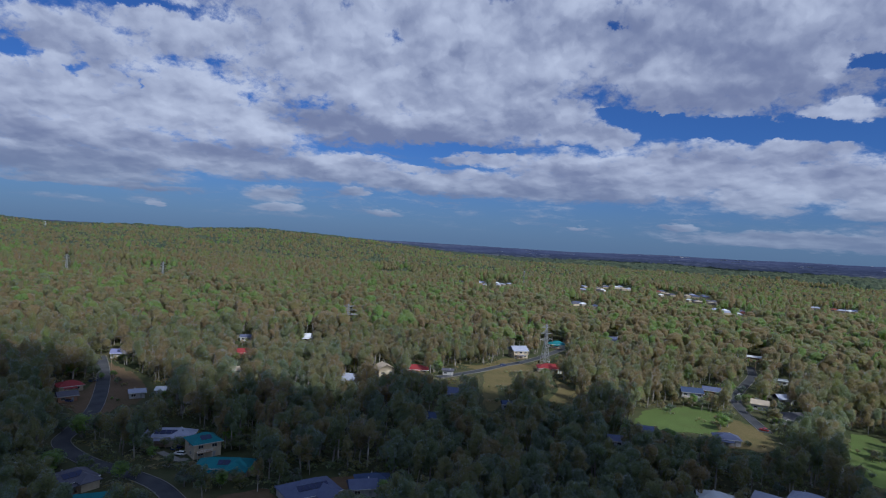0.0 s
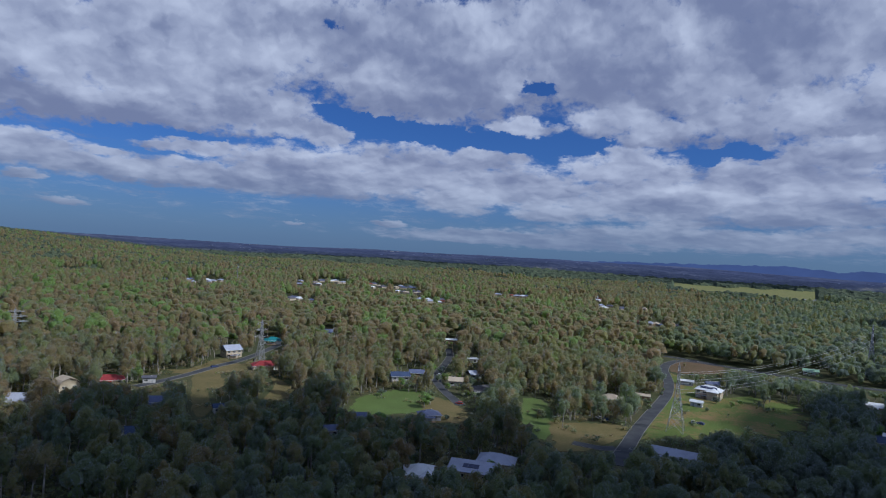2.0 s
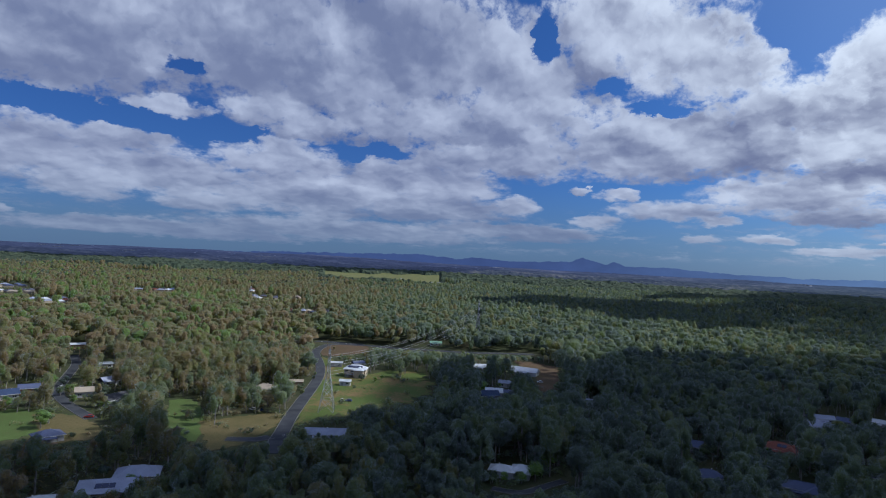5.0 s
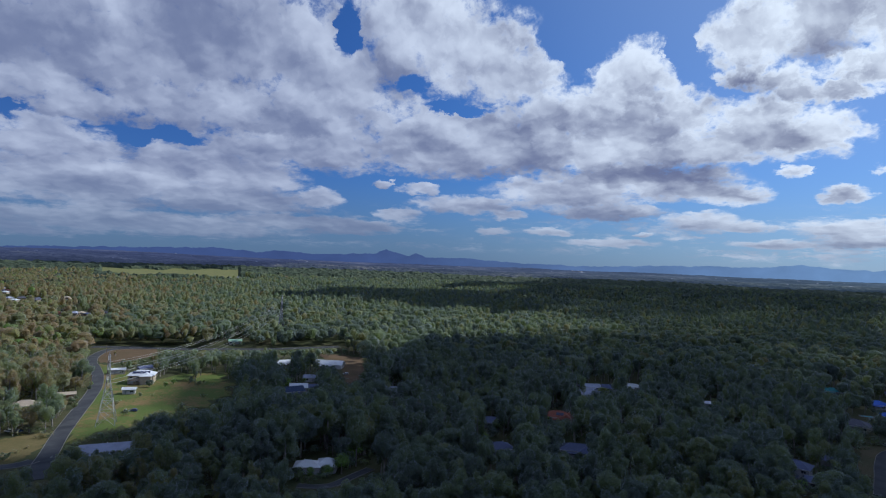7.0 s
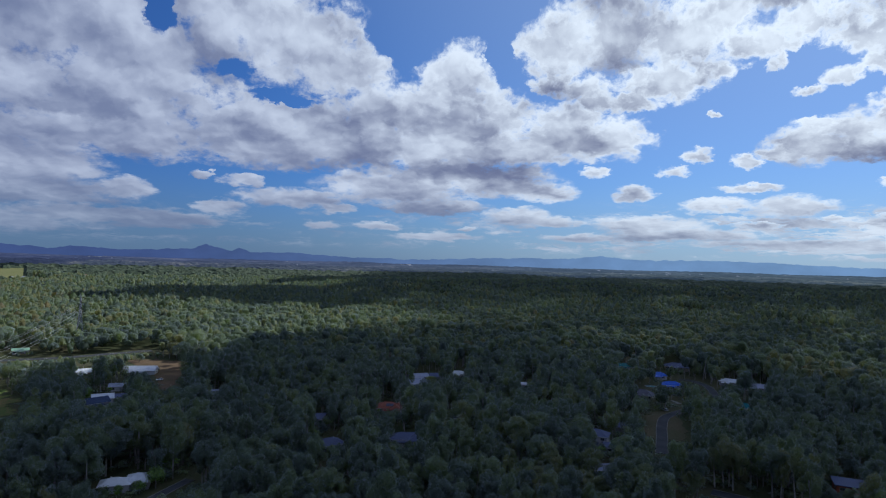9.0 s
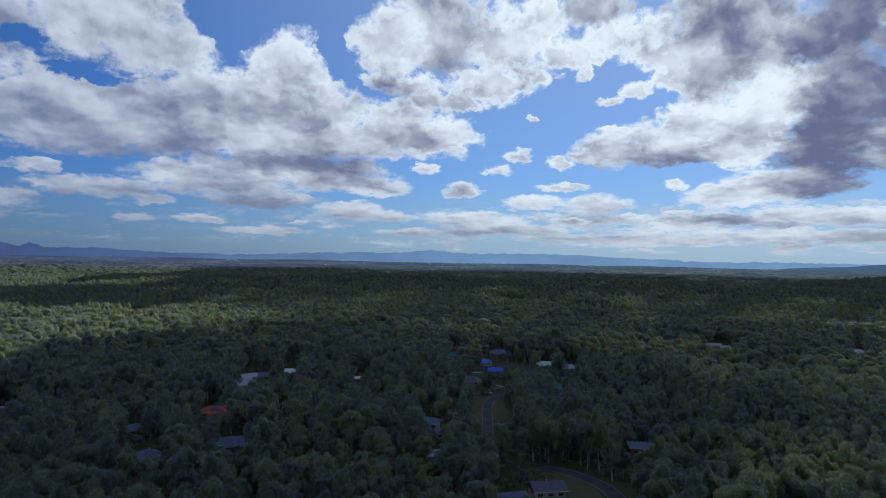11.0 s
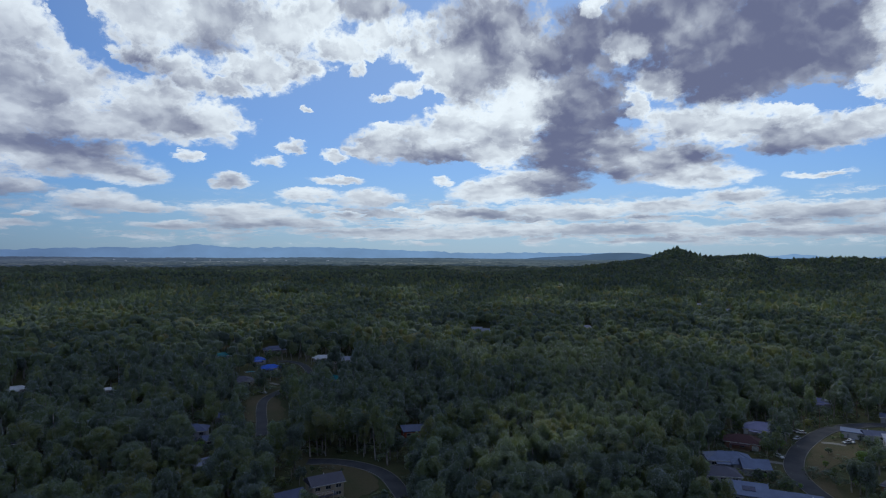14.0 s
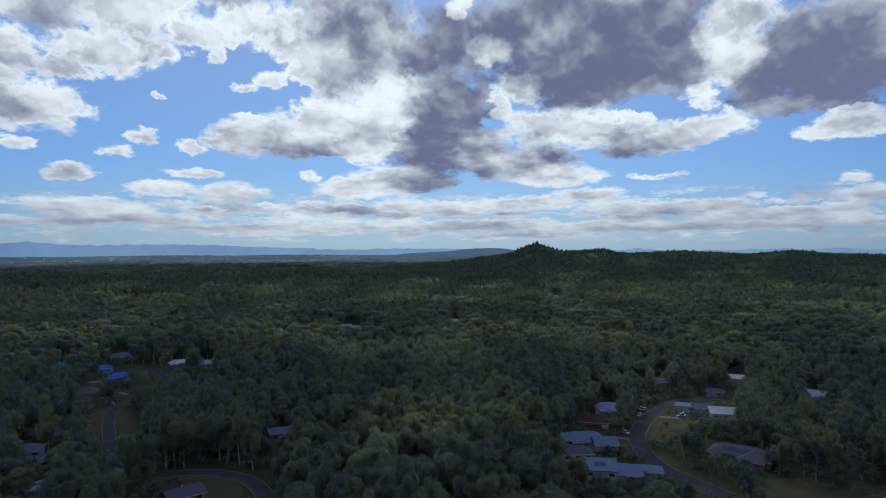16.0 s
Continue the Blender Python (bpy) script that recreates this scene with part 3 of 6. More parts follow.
ROOFS = {
    "red": ("brick-red", (0.20, 0.032, 0.036)), "maroon": ("maroon", (0.055, 0.028, 0.034)), "tile": ("terracotta", (0.19, 0.068, 0.048)),
    "teal": ("teal-green", (0.02, 0.13, 0.15)), "green": ("pale green", (0.22, 0.36, 0.27)), "blue": ("slate-blue", (0.040, 0.058, 0.115)),
    "slate": ("blue-grey", (0.085, 0.10, 0.17)), "grey": ("mid-grey", (0.085, 0.085, 0.11)), "dark": ("charcoal", (0.07, 0.07, 0.08)),
    "pale": ("pale grey", (0.27, 0.29, 0.37)), "white": ("off-white", (0.50, 0.52, 0.56)), "cream": ("cream", (0.33, 0.28, 0.22)), "lilac": ("lilac-grey", (0.15, 0.16, 0.28)), "steel": ("steel-blue", (0.13, 0.16, 0.25)), "bright": ("bright blue", (0.04, 0.10, 0.42)),
}
WALLS = {"white": ("white", (0.50, 0.50, 0.50)), "cream": ("cream", (0.42, 0.36, 0.27)), "grey": ("grey", (0.36, 0.36, 0.37)), "brick": ("brown brick", (0.30, 0.17, 0.11)), "redblue": ("red-brown", (0.30, 0.09, 0.05))}
M_ROOF = {k: roofing(f"{v[0]}_roofing".replace(" ", "_"), v[1]) for k, v in ROOFS.items()}
M_WALL = {k: dappled(f"{v[0]}_wall".replace(" ", "_"), tuple(c * 0.75 for c in v[1]), tuple(min(1, c * 1.1) for c in v[1]), 0.4) for k, v in WALLS.items()}
M_FASCIA = dappled("painted_fascia", (0.45, 0.45, 0.45), (0.65, 0.65, 0.64), 0.8)
M_TIMBER = dappled("weathered_timber", (0.16, 0.11, 0.07), (0.30, 0.22, 0.15), 1.0)
M_DOOR = dappled("painted_door", (0.18, 0.19, 0.20), (0.32, 0.33, 0.34), 0.8)
M_GARAGE = dappled("roller_door", (0.42, 0.42, 0.42), (0.6, 0.6, 0.6), 0.6)
M_GLASS = dappled("dark_window_glass", (0.02, 0.025, 0.03), (0.05, 0.055, 0.06), 0.5, 0.08, 0.0, 0.1, 0.0, 0.8)
M_CELL = dappled("solar_cells", (0.012, 0.016, 0.05), (0.025, 0.035, 0.09), 1.0, 0.35, 0.002, 0.2, 0.0, 0.2)
M_POOL = dappled("pool_water", (0.10, 0.42, 0.52), (0.16, 0.55, 0.65), 0.6, 0.08, 0.01, 0.1, 0.0, 0.5)
M_TYRE = dappled("tyre_rubber", (0.015, 0.015, 0.015), (0.03, 0.03, 0.03), 2.0)
M_CAR = {k: dappled(f"{k}_car_paint", tuple(x * 0.9 for x in c), c, 0.5, 0.25, 0.0, 0.1, 0.0, 0.6) for k, c in
         {"white": (0.72, 0.72, 0.72), "silver": (0.42, 0.43, 0.45), "blue": (0.04, 0.06, 0.16), "red": (0.38, 0.03, 0.03)}.items()}


def build_far(n):
    """Far woods and plain: crowns, darker gullies, paler paddocks."""
    p = place(n)
    flat = n.vec("MULTIPLY", p, (1.0, 1.0, 0.2))
    a, b, c = n.noise(flat, 0.0016, 4.0, 0.6), n.noise(flat, 0.02, 5.0, 0.65), n.noise(flat, 0.14, 4.0, 0.7)
    fac = n.math("ADD", n.math("MULTIPLY", b, 0.6), n.math("MULTIPLY", c, 0.45))
    col = n.ramp(fac, [(0.32, (0.022, 0.038, 0.030)), (0.52, (0.048, 0.064, 0.039)), (0.75, (0.086, 0.094, 0.051))])
    h = n.add("ShaderNodeSeparateXYZ")
    n.put(h.inputs[0], p)
    field = n.math("MULTIPLY", n.math("MULTIPLY", n.step(a, 0.60, 0.66), n.step(b, 0.50, 0.58)), n.step(h.outputs[2], 40.0, 22.0))
    col = n.mix(n.math("MULTIPLY", field, 0.8), col, (0.17, 0.16, 0.07, 1))
    return surface(n, col, 0.9, 0.0, c, 2.0, 0.1)


M_FAR = material("far_woods", build_far)


def build_haze_glow(n, depth=1.0):
    """Far mountains; blue haze is painted in as their own glow, paler towards the sun."""
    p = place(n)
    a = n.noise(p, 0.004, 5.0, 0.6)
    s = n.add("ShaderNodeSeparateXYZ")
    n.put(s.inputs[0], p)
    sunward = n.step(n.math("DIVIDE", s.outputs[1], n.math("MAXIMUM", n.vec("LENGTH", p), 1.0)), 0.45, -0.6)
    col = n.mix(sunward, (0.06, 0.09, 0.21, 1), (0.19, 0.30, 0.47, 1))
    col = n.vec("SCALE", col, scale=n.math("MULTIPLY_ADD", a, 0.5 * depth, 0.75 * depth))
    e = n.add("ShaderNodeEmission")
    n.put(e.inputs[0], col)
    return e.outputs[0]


M_HAZE_GLOW = material("haze_glow_ranges", build_haze_glow)
M_HILLS = material("haze_glow_hills", lambda n: build_haze_glow(n, 0.42))


def build_plain(n):
    """The plain towards the horizon; blue haze is painted in as glow that grows with distance."""
    p = place(n)
    flat = n.vec("MULTIPLY", p, (1.0, 1.0, 0.0))
    a, b = n.noise(flat, 0.0022, 5.0, 0.65), n.noise(flat, 0.012, 5.0, 0.7)
    s = n.add("ShaderNodeSeparateXYZ")
    n.put(s.inputs[0], p)
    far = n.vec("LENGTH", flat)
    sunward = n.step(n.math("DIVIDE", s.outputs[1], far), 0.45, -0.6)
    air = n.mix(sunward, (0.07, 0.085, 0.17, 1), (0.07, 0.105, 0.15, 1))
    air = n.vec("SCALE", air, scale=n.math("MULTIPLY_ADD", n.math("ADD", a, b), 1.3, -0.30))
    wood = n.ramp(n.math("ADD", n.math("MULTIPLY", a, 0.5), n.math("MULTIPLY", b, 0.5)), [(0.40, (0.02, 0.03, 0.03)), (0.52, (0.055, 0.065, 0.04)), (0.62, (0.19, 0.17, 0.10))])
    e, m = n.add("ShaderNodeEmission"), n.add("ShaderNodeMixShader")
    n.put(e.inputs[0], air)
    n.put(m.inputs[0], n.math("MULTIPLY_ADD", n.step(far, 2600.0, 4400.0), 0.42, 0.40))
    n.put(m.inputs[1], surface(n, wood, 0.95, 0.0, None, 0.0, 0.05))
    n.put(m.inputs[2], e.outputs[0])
    return m.outputs[0]


M_PLAIN = material("haze_glow_plain", build_plain)


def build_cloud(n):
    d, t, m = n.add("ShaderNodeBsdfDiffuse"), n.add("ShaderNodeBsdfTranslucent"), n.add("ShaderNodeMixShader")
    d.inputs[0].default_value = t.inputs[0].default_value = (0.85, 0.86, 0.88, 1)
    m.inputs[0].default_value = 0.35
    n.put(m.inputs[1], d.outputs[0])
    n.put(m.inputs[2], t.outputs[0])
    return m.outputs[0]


M_CLOUD = material("shade_cloud", build_cloud)


# ---- helpers for meshes ----
class Geo:
    """Collects boxes, tubes and plates into one mesh."""

    def __init__(self):
        self.v, self.f = [], []

    def add(self, verts, faces):
        k = len(self.v)
        self.v += [tuple(p) for p in verts]
        self.f += [tuple(i + k for i in face) for face in faces]
        return self

    def box(self, x0, y0, z0, x1, y1, z1, m=None):
        c = [Vector((x, y, z)) for z in (z0, z1) for x, y in ((x0, y0), (x1, y0), (x1, y1), (x0, y1))]
        if m is not None:
            c = [m @ p for p in c]
        return self.add(c, [(3, 2, 1, 0), (4, 5, 6, 7), (0, 1, 5, 4), (1, 2, 6, 5), (2, 3, 7, 6), (3, 0, 4, 7)])

    def slab(self, top, thick):
        """A plate with the given upper outline, and its underside that much lower."""
        n = len(top)
        low = [(x, y, z - thick) for x, y, z in top]
        return self.add(list(top) + low, [tuple(range(n)), tuple(range(2 * n - 1, n - 1, -1))] + [(i, i + n, (i + 1) % n + n, (i + 1) % n) for i in range(n)])

    def tube(self, points, radii, sides=6):
        pts = [Vector(p) for p in points]
        k, n = len(self.v), len(pts)
        for i, (p, r) in enumerate(zip(pts, radii)):
            d = (pts[min(i + 1, n - 1)] - pts[max(i - 1, 0)]).normalized()
            a = d.orthogonal().normalized()
            b = d.cross(a)
            self.v += [tuple(p + r * (math.cos(t) * a + math.sin(t) * b)) for t in (2 * math.pi * j / sides for j in range(sides))]
        for i in range(n - 1):
            for j in range(sides):
                self.f.append((k + i * sides + j, k + i * sides + (j + 1) % sides, k + (i + 1) * sides + (j + 1) % sides, k + (i + 1) * sides + j))
        self.f += [tuple(k + j for j in range(sides - 1, -1, -1)), tuple(k + (n - 1) * sides + j for j in range(sides))]
        return self

    def mesh(self, name, mat):
        me = bpy.data.meshes.new(name)
        me.from_pydata(self.v, [], self.f)
        me.materials.append(mat)
        return me


def part(name, geo, mat, parent, label=""):
    ob = new(name, geo.mesh(name, mat))
    ob.parent = parent
    return tagged(ob, label)


def big_mesh(name, verts, faces, mat, tint=None, smooth=False, swell=None):
    """A mesh from numpy arrays; faces of one size."""
    me = bpy.data.meshes.new(name)
    nv, (nf, k) = len(verts), faces.shape
    me.vertices.add(nv)
    me.vertices.foreach_set("co", np.asarray(verts, np.float32).ravel())
    me.loops.add(nf * k)
    me.loops.foreach_set("vertex_index", np.asarray(faces, np.int32).ravel())
    me.polygons.add(nf)
    me.polygons.foreach_set("loop_start", np.arange(0, nf * k, k, dtype=np.int32))
    me.polygons.foreach_set("loop_total", np.full(nf, k, np.int32))
    me.polygons.foreach_set("use_smooth", np.full(nf, smooth, bool))
    me.update(calc_edges=True)
    if tint is not None:
        me.attributes.new("tint", "FLOAT", "POINT").data.foreach_set("value", np.asarray(tint, np.float32))
    if swell is not None:
        me.attributes.new("swell", "FLOAT_VECTOR", "POINT").data.foreach_set("vector", np.asarray(swell, np.float32).ravel())
    me.materials.append(mat)
    return me


def smoothstep(a, b, x):
    t = np.clip((x - a) / (b - a), 0, 1)
    return t * t * (3 - 2 * t)


def rough2(x, y, size, seed):
    """Value noise in the plan, 0 to 1."""
    x, y = np.asarray(x) / size, np.asarray(y) / size
    i, j = np.floor(x), np.floor(y)
    u, v = x - i, y - j
    u, v = u * u * (3 - 2 * u), v * v * (3 - 2 * v)

    def h(a, b):
        s = np.sin(a * 127.1 + b * 311.7 + seed * 74.7) * 43758.5453
        return s - np.floor(s)
    return (h(i, j) * (1 - u) + h(i + 1, j) * u) * (1 - v) + (h(i, j + 1) * (1 - u) + h(i + 1, j + 1) * u) * v


# ---- the lie of the land ----
# crest lines by azimuth: the western range, the wooded rise and the southern hills
RANGE_AZ = (-180, -90, -60, -36, -33, -27, -23, -17, -12, -8, -4, 0, 8)
RANGE_Z = (40, 60, 78, 68, 60, 70, 64, 80, 76, 66, 50, 30, 0)
RISE_AZ = (70, 82, 94, 105, 115, 130, 140)
RISE_Z = (0, 14, 24, 30, 30, 28, 20)
SOUTH_AZ = (128, 136, 143, 146.6, 149, 151.3, 153.5, 157.3, 159.5, 164, 169.6, 172.6, 175, 179, 200)
SOUTH_Z = (0, 18, 34, 52, 66, 102, 71, 79, 64, 71, 59, 71, 61, 55, 50)
# the far plain is raised to fit its skyline to the camera's view
PLAIN_AZ = (-180, -60, -10, 4, 12, 20, 30, 42, 60, 90, 110, 130, 150, 180)
PLAIN_Z = (60, 60, 50, 46, 46, 60, 78, 84, 72, 66, 62, 66, 60, 60)


def terrain(x, y):
    x, y = np.asarray(x, float), np.asarray(y, float)
    r, az = np.hypot(x, y), np.degrees(np.arctan2(x, y))
    z = np.interp(az, PLAIN_AZ, PLAIN_Z) * smoothstep(1900, 4850, r) ** 0.8
    away = np.where(az < -120, az + 360, az)
    z = np.maximum(z, np.interp(az, RANGE_AZ, RANGE_Z) * np.exp(-((r - 2500) / 620) ** 2) * (r > 900))
    z = np.maximum(z, np.interp(az, RISE_AZ, RISE_Z) * np.exp(-((r - 1750) / 330) ** 2))
    z = np.maximum(z, np.interp(away, SOUTH_AZ, SOUTH_Z) * np.exp(-((r - 2350) / 560) ** 2) * (r > 900))
    return z + (rough2(x, y, 420, 3) - 0.5) * 16 * smoothstep(900, 1600, r)


def polar_sheet(r0, r1, a0, a1, nr, na, lift=None, power=1.0):
    r = r0 + (r1 - r0) * np.linspace(0, 1, nr) ** power
    a = np.radians(np.linspace(a0, a1, na))
    rr, aa = np.meshgrid(r, a, indexing="ij")
    x, y = rr * np.sin(aa), rr * np.cos(aa)
    if lift is not None:
        x, y = x + lift[1], y + lift[2]
    z = terrain(x, y) + (lift[0] if lift is not None else 0)
    idx = np.arange(nr * na).reshape(nr, na)
    f = np.stack([idx[:-1, :-1], idx[:-1, 1:], idx[1:, 1:], idx[1:, :-1]], -1).reshape(-1, 4)
    return np.stack([x, y, z], -1).reshape(-1, 3), f[:, ::-1]


v, f = polar_sheet(0.0, 4900, -180, 180, 110, 361, None, 1.7)
ground = new("ground", big_mesh("ground", v, f, M_GROUND, smooth=True))
tagged(ground, "dry forest floor of leaf litter and patchy grass", "ground", kind="structure")

# far woods: a canopy sheet over the land beyond the single trees
NR, NA = 150, 900
shape = (NR, NA)
rng = np.random.default_rng(5)
bump = rng.random(shape) ** 1.5
base = polar_sheet(1480, 4880, -46, 188, NR, NA, None, 1.5)[0]
rr = np.hypot(base[:, 0], base[:, 1]).reshape(shape)
crown = 9 + 9 * bump
SUBURBS = [(120, 1330, 70), (330, 1273, 45), (405, 1356, 60), (514, 1254, 60), (497, 1125, 45), (460, 950, 30), (218, 940, 25), (1157, 1836, 110), (1321, 1858, 90),
           (971, 1189, 90), (951, 1121, 60), (846, 914, 45), (1314, 1079, 110), (1571, 1086, 120), (1807, 1119, 130), (691, 660, 25), (745, 1132, 50), (676, 1356, 70),
           (937, 1761, 100), (2005, 1020, 140), (2144, 985, 120), (1581, 751, 90), (1521, 600, 80), (1767, 391, 60), (2043, -1551, 120)]
thin = np.zeros(shape)
for sx, sy, sr in SUBURBS:
    thin = np.maximum(thin, np.exp(-((base[:, 0] - sx) ** 2 + (base[:, 1] - sy) ** 2).reshape(shape) / sr ** 2))
patch = rough2(base[:, 0], base[:, 1], 35, 14).reshape(shape)
crown = crown * (1 - 0.95 * (thin * 1.5 > patch))
fa, fr = np.degrees(np.arctan2(base[:, 0], base[:, 1])).reshape(shape), rr
FIELD = (fa > 47.5) & (fa < 58.5) & (fr > 2050 + 200 * rough2(fa, fr * 0, 2.0, 4)) & (fr < 2620 + 260 * rough2(fa, fr * 0, 1.3, 5))
crown = np.where(FIELD, 0.5, crown)
edge = smoothstep(1480, 1600, rr)
lift = (crown * edge * np.where(rr > 3400, 0.5, 1.0), rng.normal(0, 2.0, shape), rng.normal(0, 2.0, shape))
v, f = polar_sheet(1480, 4880, -46, 188, NR, NA, lift, 1.5)
split_row = int(np.searchsorted(rr[:, 0], 2950))
split_face = (split_row - 1) * (NA - 1)
tagged(new("far_woods", big_mesh("far_woods", v[:split_row * NA], f[:split_face], M_FAR)), "blue-green eucalypt woods reaching over the plain and hills", "woods", kind="stuff")
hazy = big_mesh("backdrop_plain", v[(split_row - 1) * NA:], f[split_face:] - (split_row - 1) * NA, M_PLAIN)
tagged(new("backdrop_plain", hazy), "far plain of woods and paddocks, blue haze painted as glow", "plain", kind="structure")
a = np.radians(np.linspace(47.6, 58.4, 40))
r = np.linspace(2020, 2900, 30)
rr, aa = np.meshgrid(r, a, indexing="ij")
rr = rr + 60 * (rough2(np.degrees(aa), rr * 0, 1.5, 8) - 0.5) * np.linspace(-1, 1, 30)[:, None]
x, y = rr * np.sin(aa), rr * np.cos(aa)
idx = np.arange(1200).reshape(30, 40)
f = np.stack([idx[:-1, :-1], idx[1:, :-1], idx[1:, 1:], idx[:-1, 1:]], -1).reshape(-1, 4)
field = new("dry_field", big_mesh("dry_field", np.stack([x, y, terrain(x, y) + 4.0], -1).reshape(-1, 3), f, M_CLEAR["field"], smooth=True))
tagged(field, "wide yellow-green paddock on the far plain", "field", kind="structure")
rng = np.random.default_rng(6)
shape = (60, 130)
lift = (8 + 9 * rng.random(shape), rng.normal(0, 3.0, shape), rng.normal(0, 3.0, shape))
v, f = polar_sheet(120, 4880, 189, 313, 60, 130, lift, 1.8)
tagged(new("woods_behind", big_mesh("woods_behind", v, f, M_FAR)), "eucalypt woods going on behind the hovering camera", "woods", kind="stuff")


def mountains(name, dist, rows, seed, rough, mat=None):
    """A long mountain front: crest elevations (degrees) by azimuth, with a sloping foot."""
    az = np.arange(rows[0][0], rows[-1][0], 0.12)
    el = np.interp(az, [a for a, e in rows], [e for a, e in rows])
    el = el + (rough2(az * 10, az * 0, 7, seed) - 0.5) * rough + (rough2(az * 10, az * 0, 2.2, seed + 1) - 0.5) * rough * 0.5
    verts = []
    for k, back in ((0.0, 0), (0.6, 60), (1.0, 130), (0.5, 190)):
        r = dist + back
        z = 60 + (90 + np.tan(np.radians(el)) * r - 60) * k
        verts.append(np.stack([r * np.sin(np.radians(az)), r * np.cos(np.radians(az)), z], -1))
    n = len(az)
    idx = np.arange(4 * n).reshape(4, n)
    f = np.stack([idx[:-1, :-1], idx[:-1, 1:], idx[1:, 1:], idx[1:, :-1]], -1).reshape(-1, 4)
    ob = new(name, big_mesh(name, np.concatenate(verts), f, mat or M_HAZE_GLOW, smooth=True))
    return tagged(ob, "mountain range on the horizon, blue haze painted in as glow", "mountains", kind="structure")


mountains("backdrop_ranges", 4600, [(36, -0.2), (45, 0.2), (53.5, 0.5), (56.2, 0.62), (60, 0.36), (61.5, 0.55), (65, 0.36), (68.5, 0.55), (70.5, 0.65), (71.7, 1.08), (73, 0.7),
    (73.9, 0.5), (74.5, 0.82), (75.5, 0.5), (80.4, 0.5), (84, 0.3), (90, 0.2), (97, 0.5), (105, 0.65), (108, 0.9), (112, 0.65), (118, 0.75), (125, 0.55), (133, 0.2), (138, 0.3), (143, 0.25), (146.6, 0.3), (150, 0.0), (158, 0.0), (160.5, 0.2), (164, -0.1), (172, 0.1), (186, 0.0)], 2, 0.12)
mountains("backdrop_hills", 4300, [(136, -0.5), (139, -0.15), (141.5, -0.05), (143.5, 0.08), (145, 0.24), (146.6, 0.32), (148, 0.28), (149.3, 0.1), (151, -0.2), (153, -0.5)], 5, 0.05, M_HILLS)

# ---- unseen cloud banks, added out of view to throw the shade ----
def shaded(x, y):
    """True where the added banks are to shade the land."""
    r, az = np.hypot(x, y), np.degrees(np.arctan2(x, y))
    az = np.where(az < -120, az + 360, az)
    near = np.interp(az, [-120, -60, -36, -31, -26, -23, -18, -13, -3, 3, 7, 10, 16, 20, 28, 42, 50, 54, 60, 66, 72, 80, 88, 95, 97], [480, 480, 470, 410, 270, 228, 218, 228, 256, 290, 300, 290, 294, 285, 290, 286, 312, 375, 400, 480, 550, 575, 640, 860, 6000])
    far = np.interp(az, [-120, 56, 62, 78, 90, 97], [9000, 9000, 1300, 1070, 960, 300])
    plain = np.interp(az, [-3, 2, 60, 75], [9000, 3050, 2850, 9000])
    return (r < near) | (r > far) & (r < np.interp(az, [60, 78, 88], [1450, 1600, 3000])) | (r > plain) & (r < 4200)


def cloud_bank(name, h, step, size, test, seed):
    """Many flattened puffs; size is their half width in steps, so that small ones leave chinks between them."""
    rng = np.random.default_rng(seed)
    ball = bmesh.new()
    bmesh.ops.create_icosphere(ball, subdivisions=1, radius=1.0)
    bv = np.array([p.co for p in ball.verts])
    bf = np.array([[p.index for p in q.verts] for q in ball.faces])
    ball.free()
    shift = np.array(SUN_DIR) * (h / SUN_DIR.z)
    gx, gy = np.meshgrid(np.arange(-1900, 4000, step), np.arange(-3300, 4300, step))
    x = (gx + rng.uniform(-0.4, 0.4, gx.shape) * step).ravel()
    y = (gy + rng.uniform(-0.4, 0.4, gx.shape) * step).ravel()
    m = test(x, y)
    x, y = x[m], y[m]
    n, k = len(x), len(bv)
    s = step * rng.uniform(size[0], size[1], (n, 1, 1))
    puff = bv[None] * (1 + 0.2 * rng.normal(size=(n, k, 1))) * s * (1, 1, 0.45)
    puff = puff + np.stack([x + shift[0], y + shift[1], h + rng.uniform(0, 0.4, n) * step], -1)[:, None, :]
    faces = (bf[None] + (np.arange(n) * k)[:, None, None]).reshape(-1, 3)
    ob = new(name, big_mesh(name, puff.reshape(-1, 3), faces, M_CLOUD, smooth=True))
    return tagged(ob, "unseen cloud bank added high up to shade the woods", "cloud", kind="structure")


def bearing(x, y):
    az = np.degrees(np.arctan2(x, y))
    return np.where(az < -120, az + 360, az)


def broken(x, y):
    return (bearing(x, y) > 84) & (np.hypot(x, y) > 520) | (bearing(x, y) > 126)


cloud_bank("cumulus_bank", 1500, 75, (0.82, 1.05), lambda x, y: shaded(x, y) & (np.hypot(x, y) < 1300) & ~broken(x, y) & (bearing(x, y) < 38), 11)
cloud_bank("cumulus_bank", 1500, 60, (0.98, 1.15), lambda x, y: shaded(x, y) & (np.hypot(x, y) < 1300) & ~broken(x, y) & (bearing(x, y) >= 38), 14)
# small puffs leak some sun, lightening shade that haze would lift
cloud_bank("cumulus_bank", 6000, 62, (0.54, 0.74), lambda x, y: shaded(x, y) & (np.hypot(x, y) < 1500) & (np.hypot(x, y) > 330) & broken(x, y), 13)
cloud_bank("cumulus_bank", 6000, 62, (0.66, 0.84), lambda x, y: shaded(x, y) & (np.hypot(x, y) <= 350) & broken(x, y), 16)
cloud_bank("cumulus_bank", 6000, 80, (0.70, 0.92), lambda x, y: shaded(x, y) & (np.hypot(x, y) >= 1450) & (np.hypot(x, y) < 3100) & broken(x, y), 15)
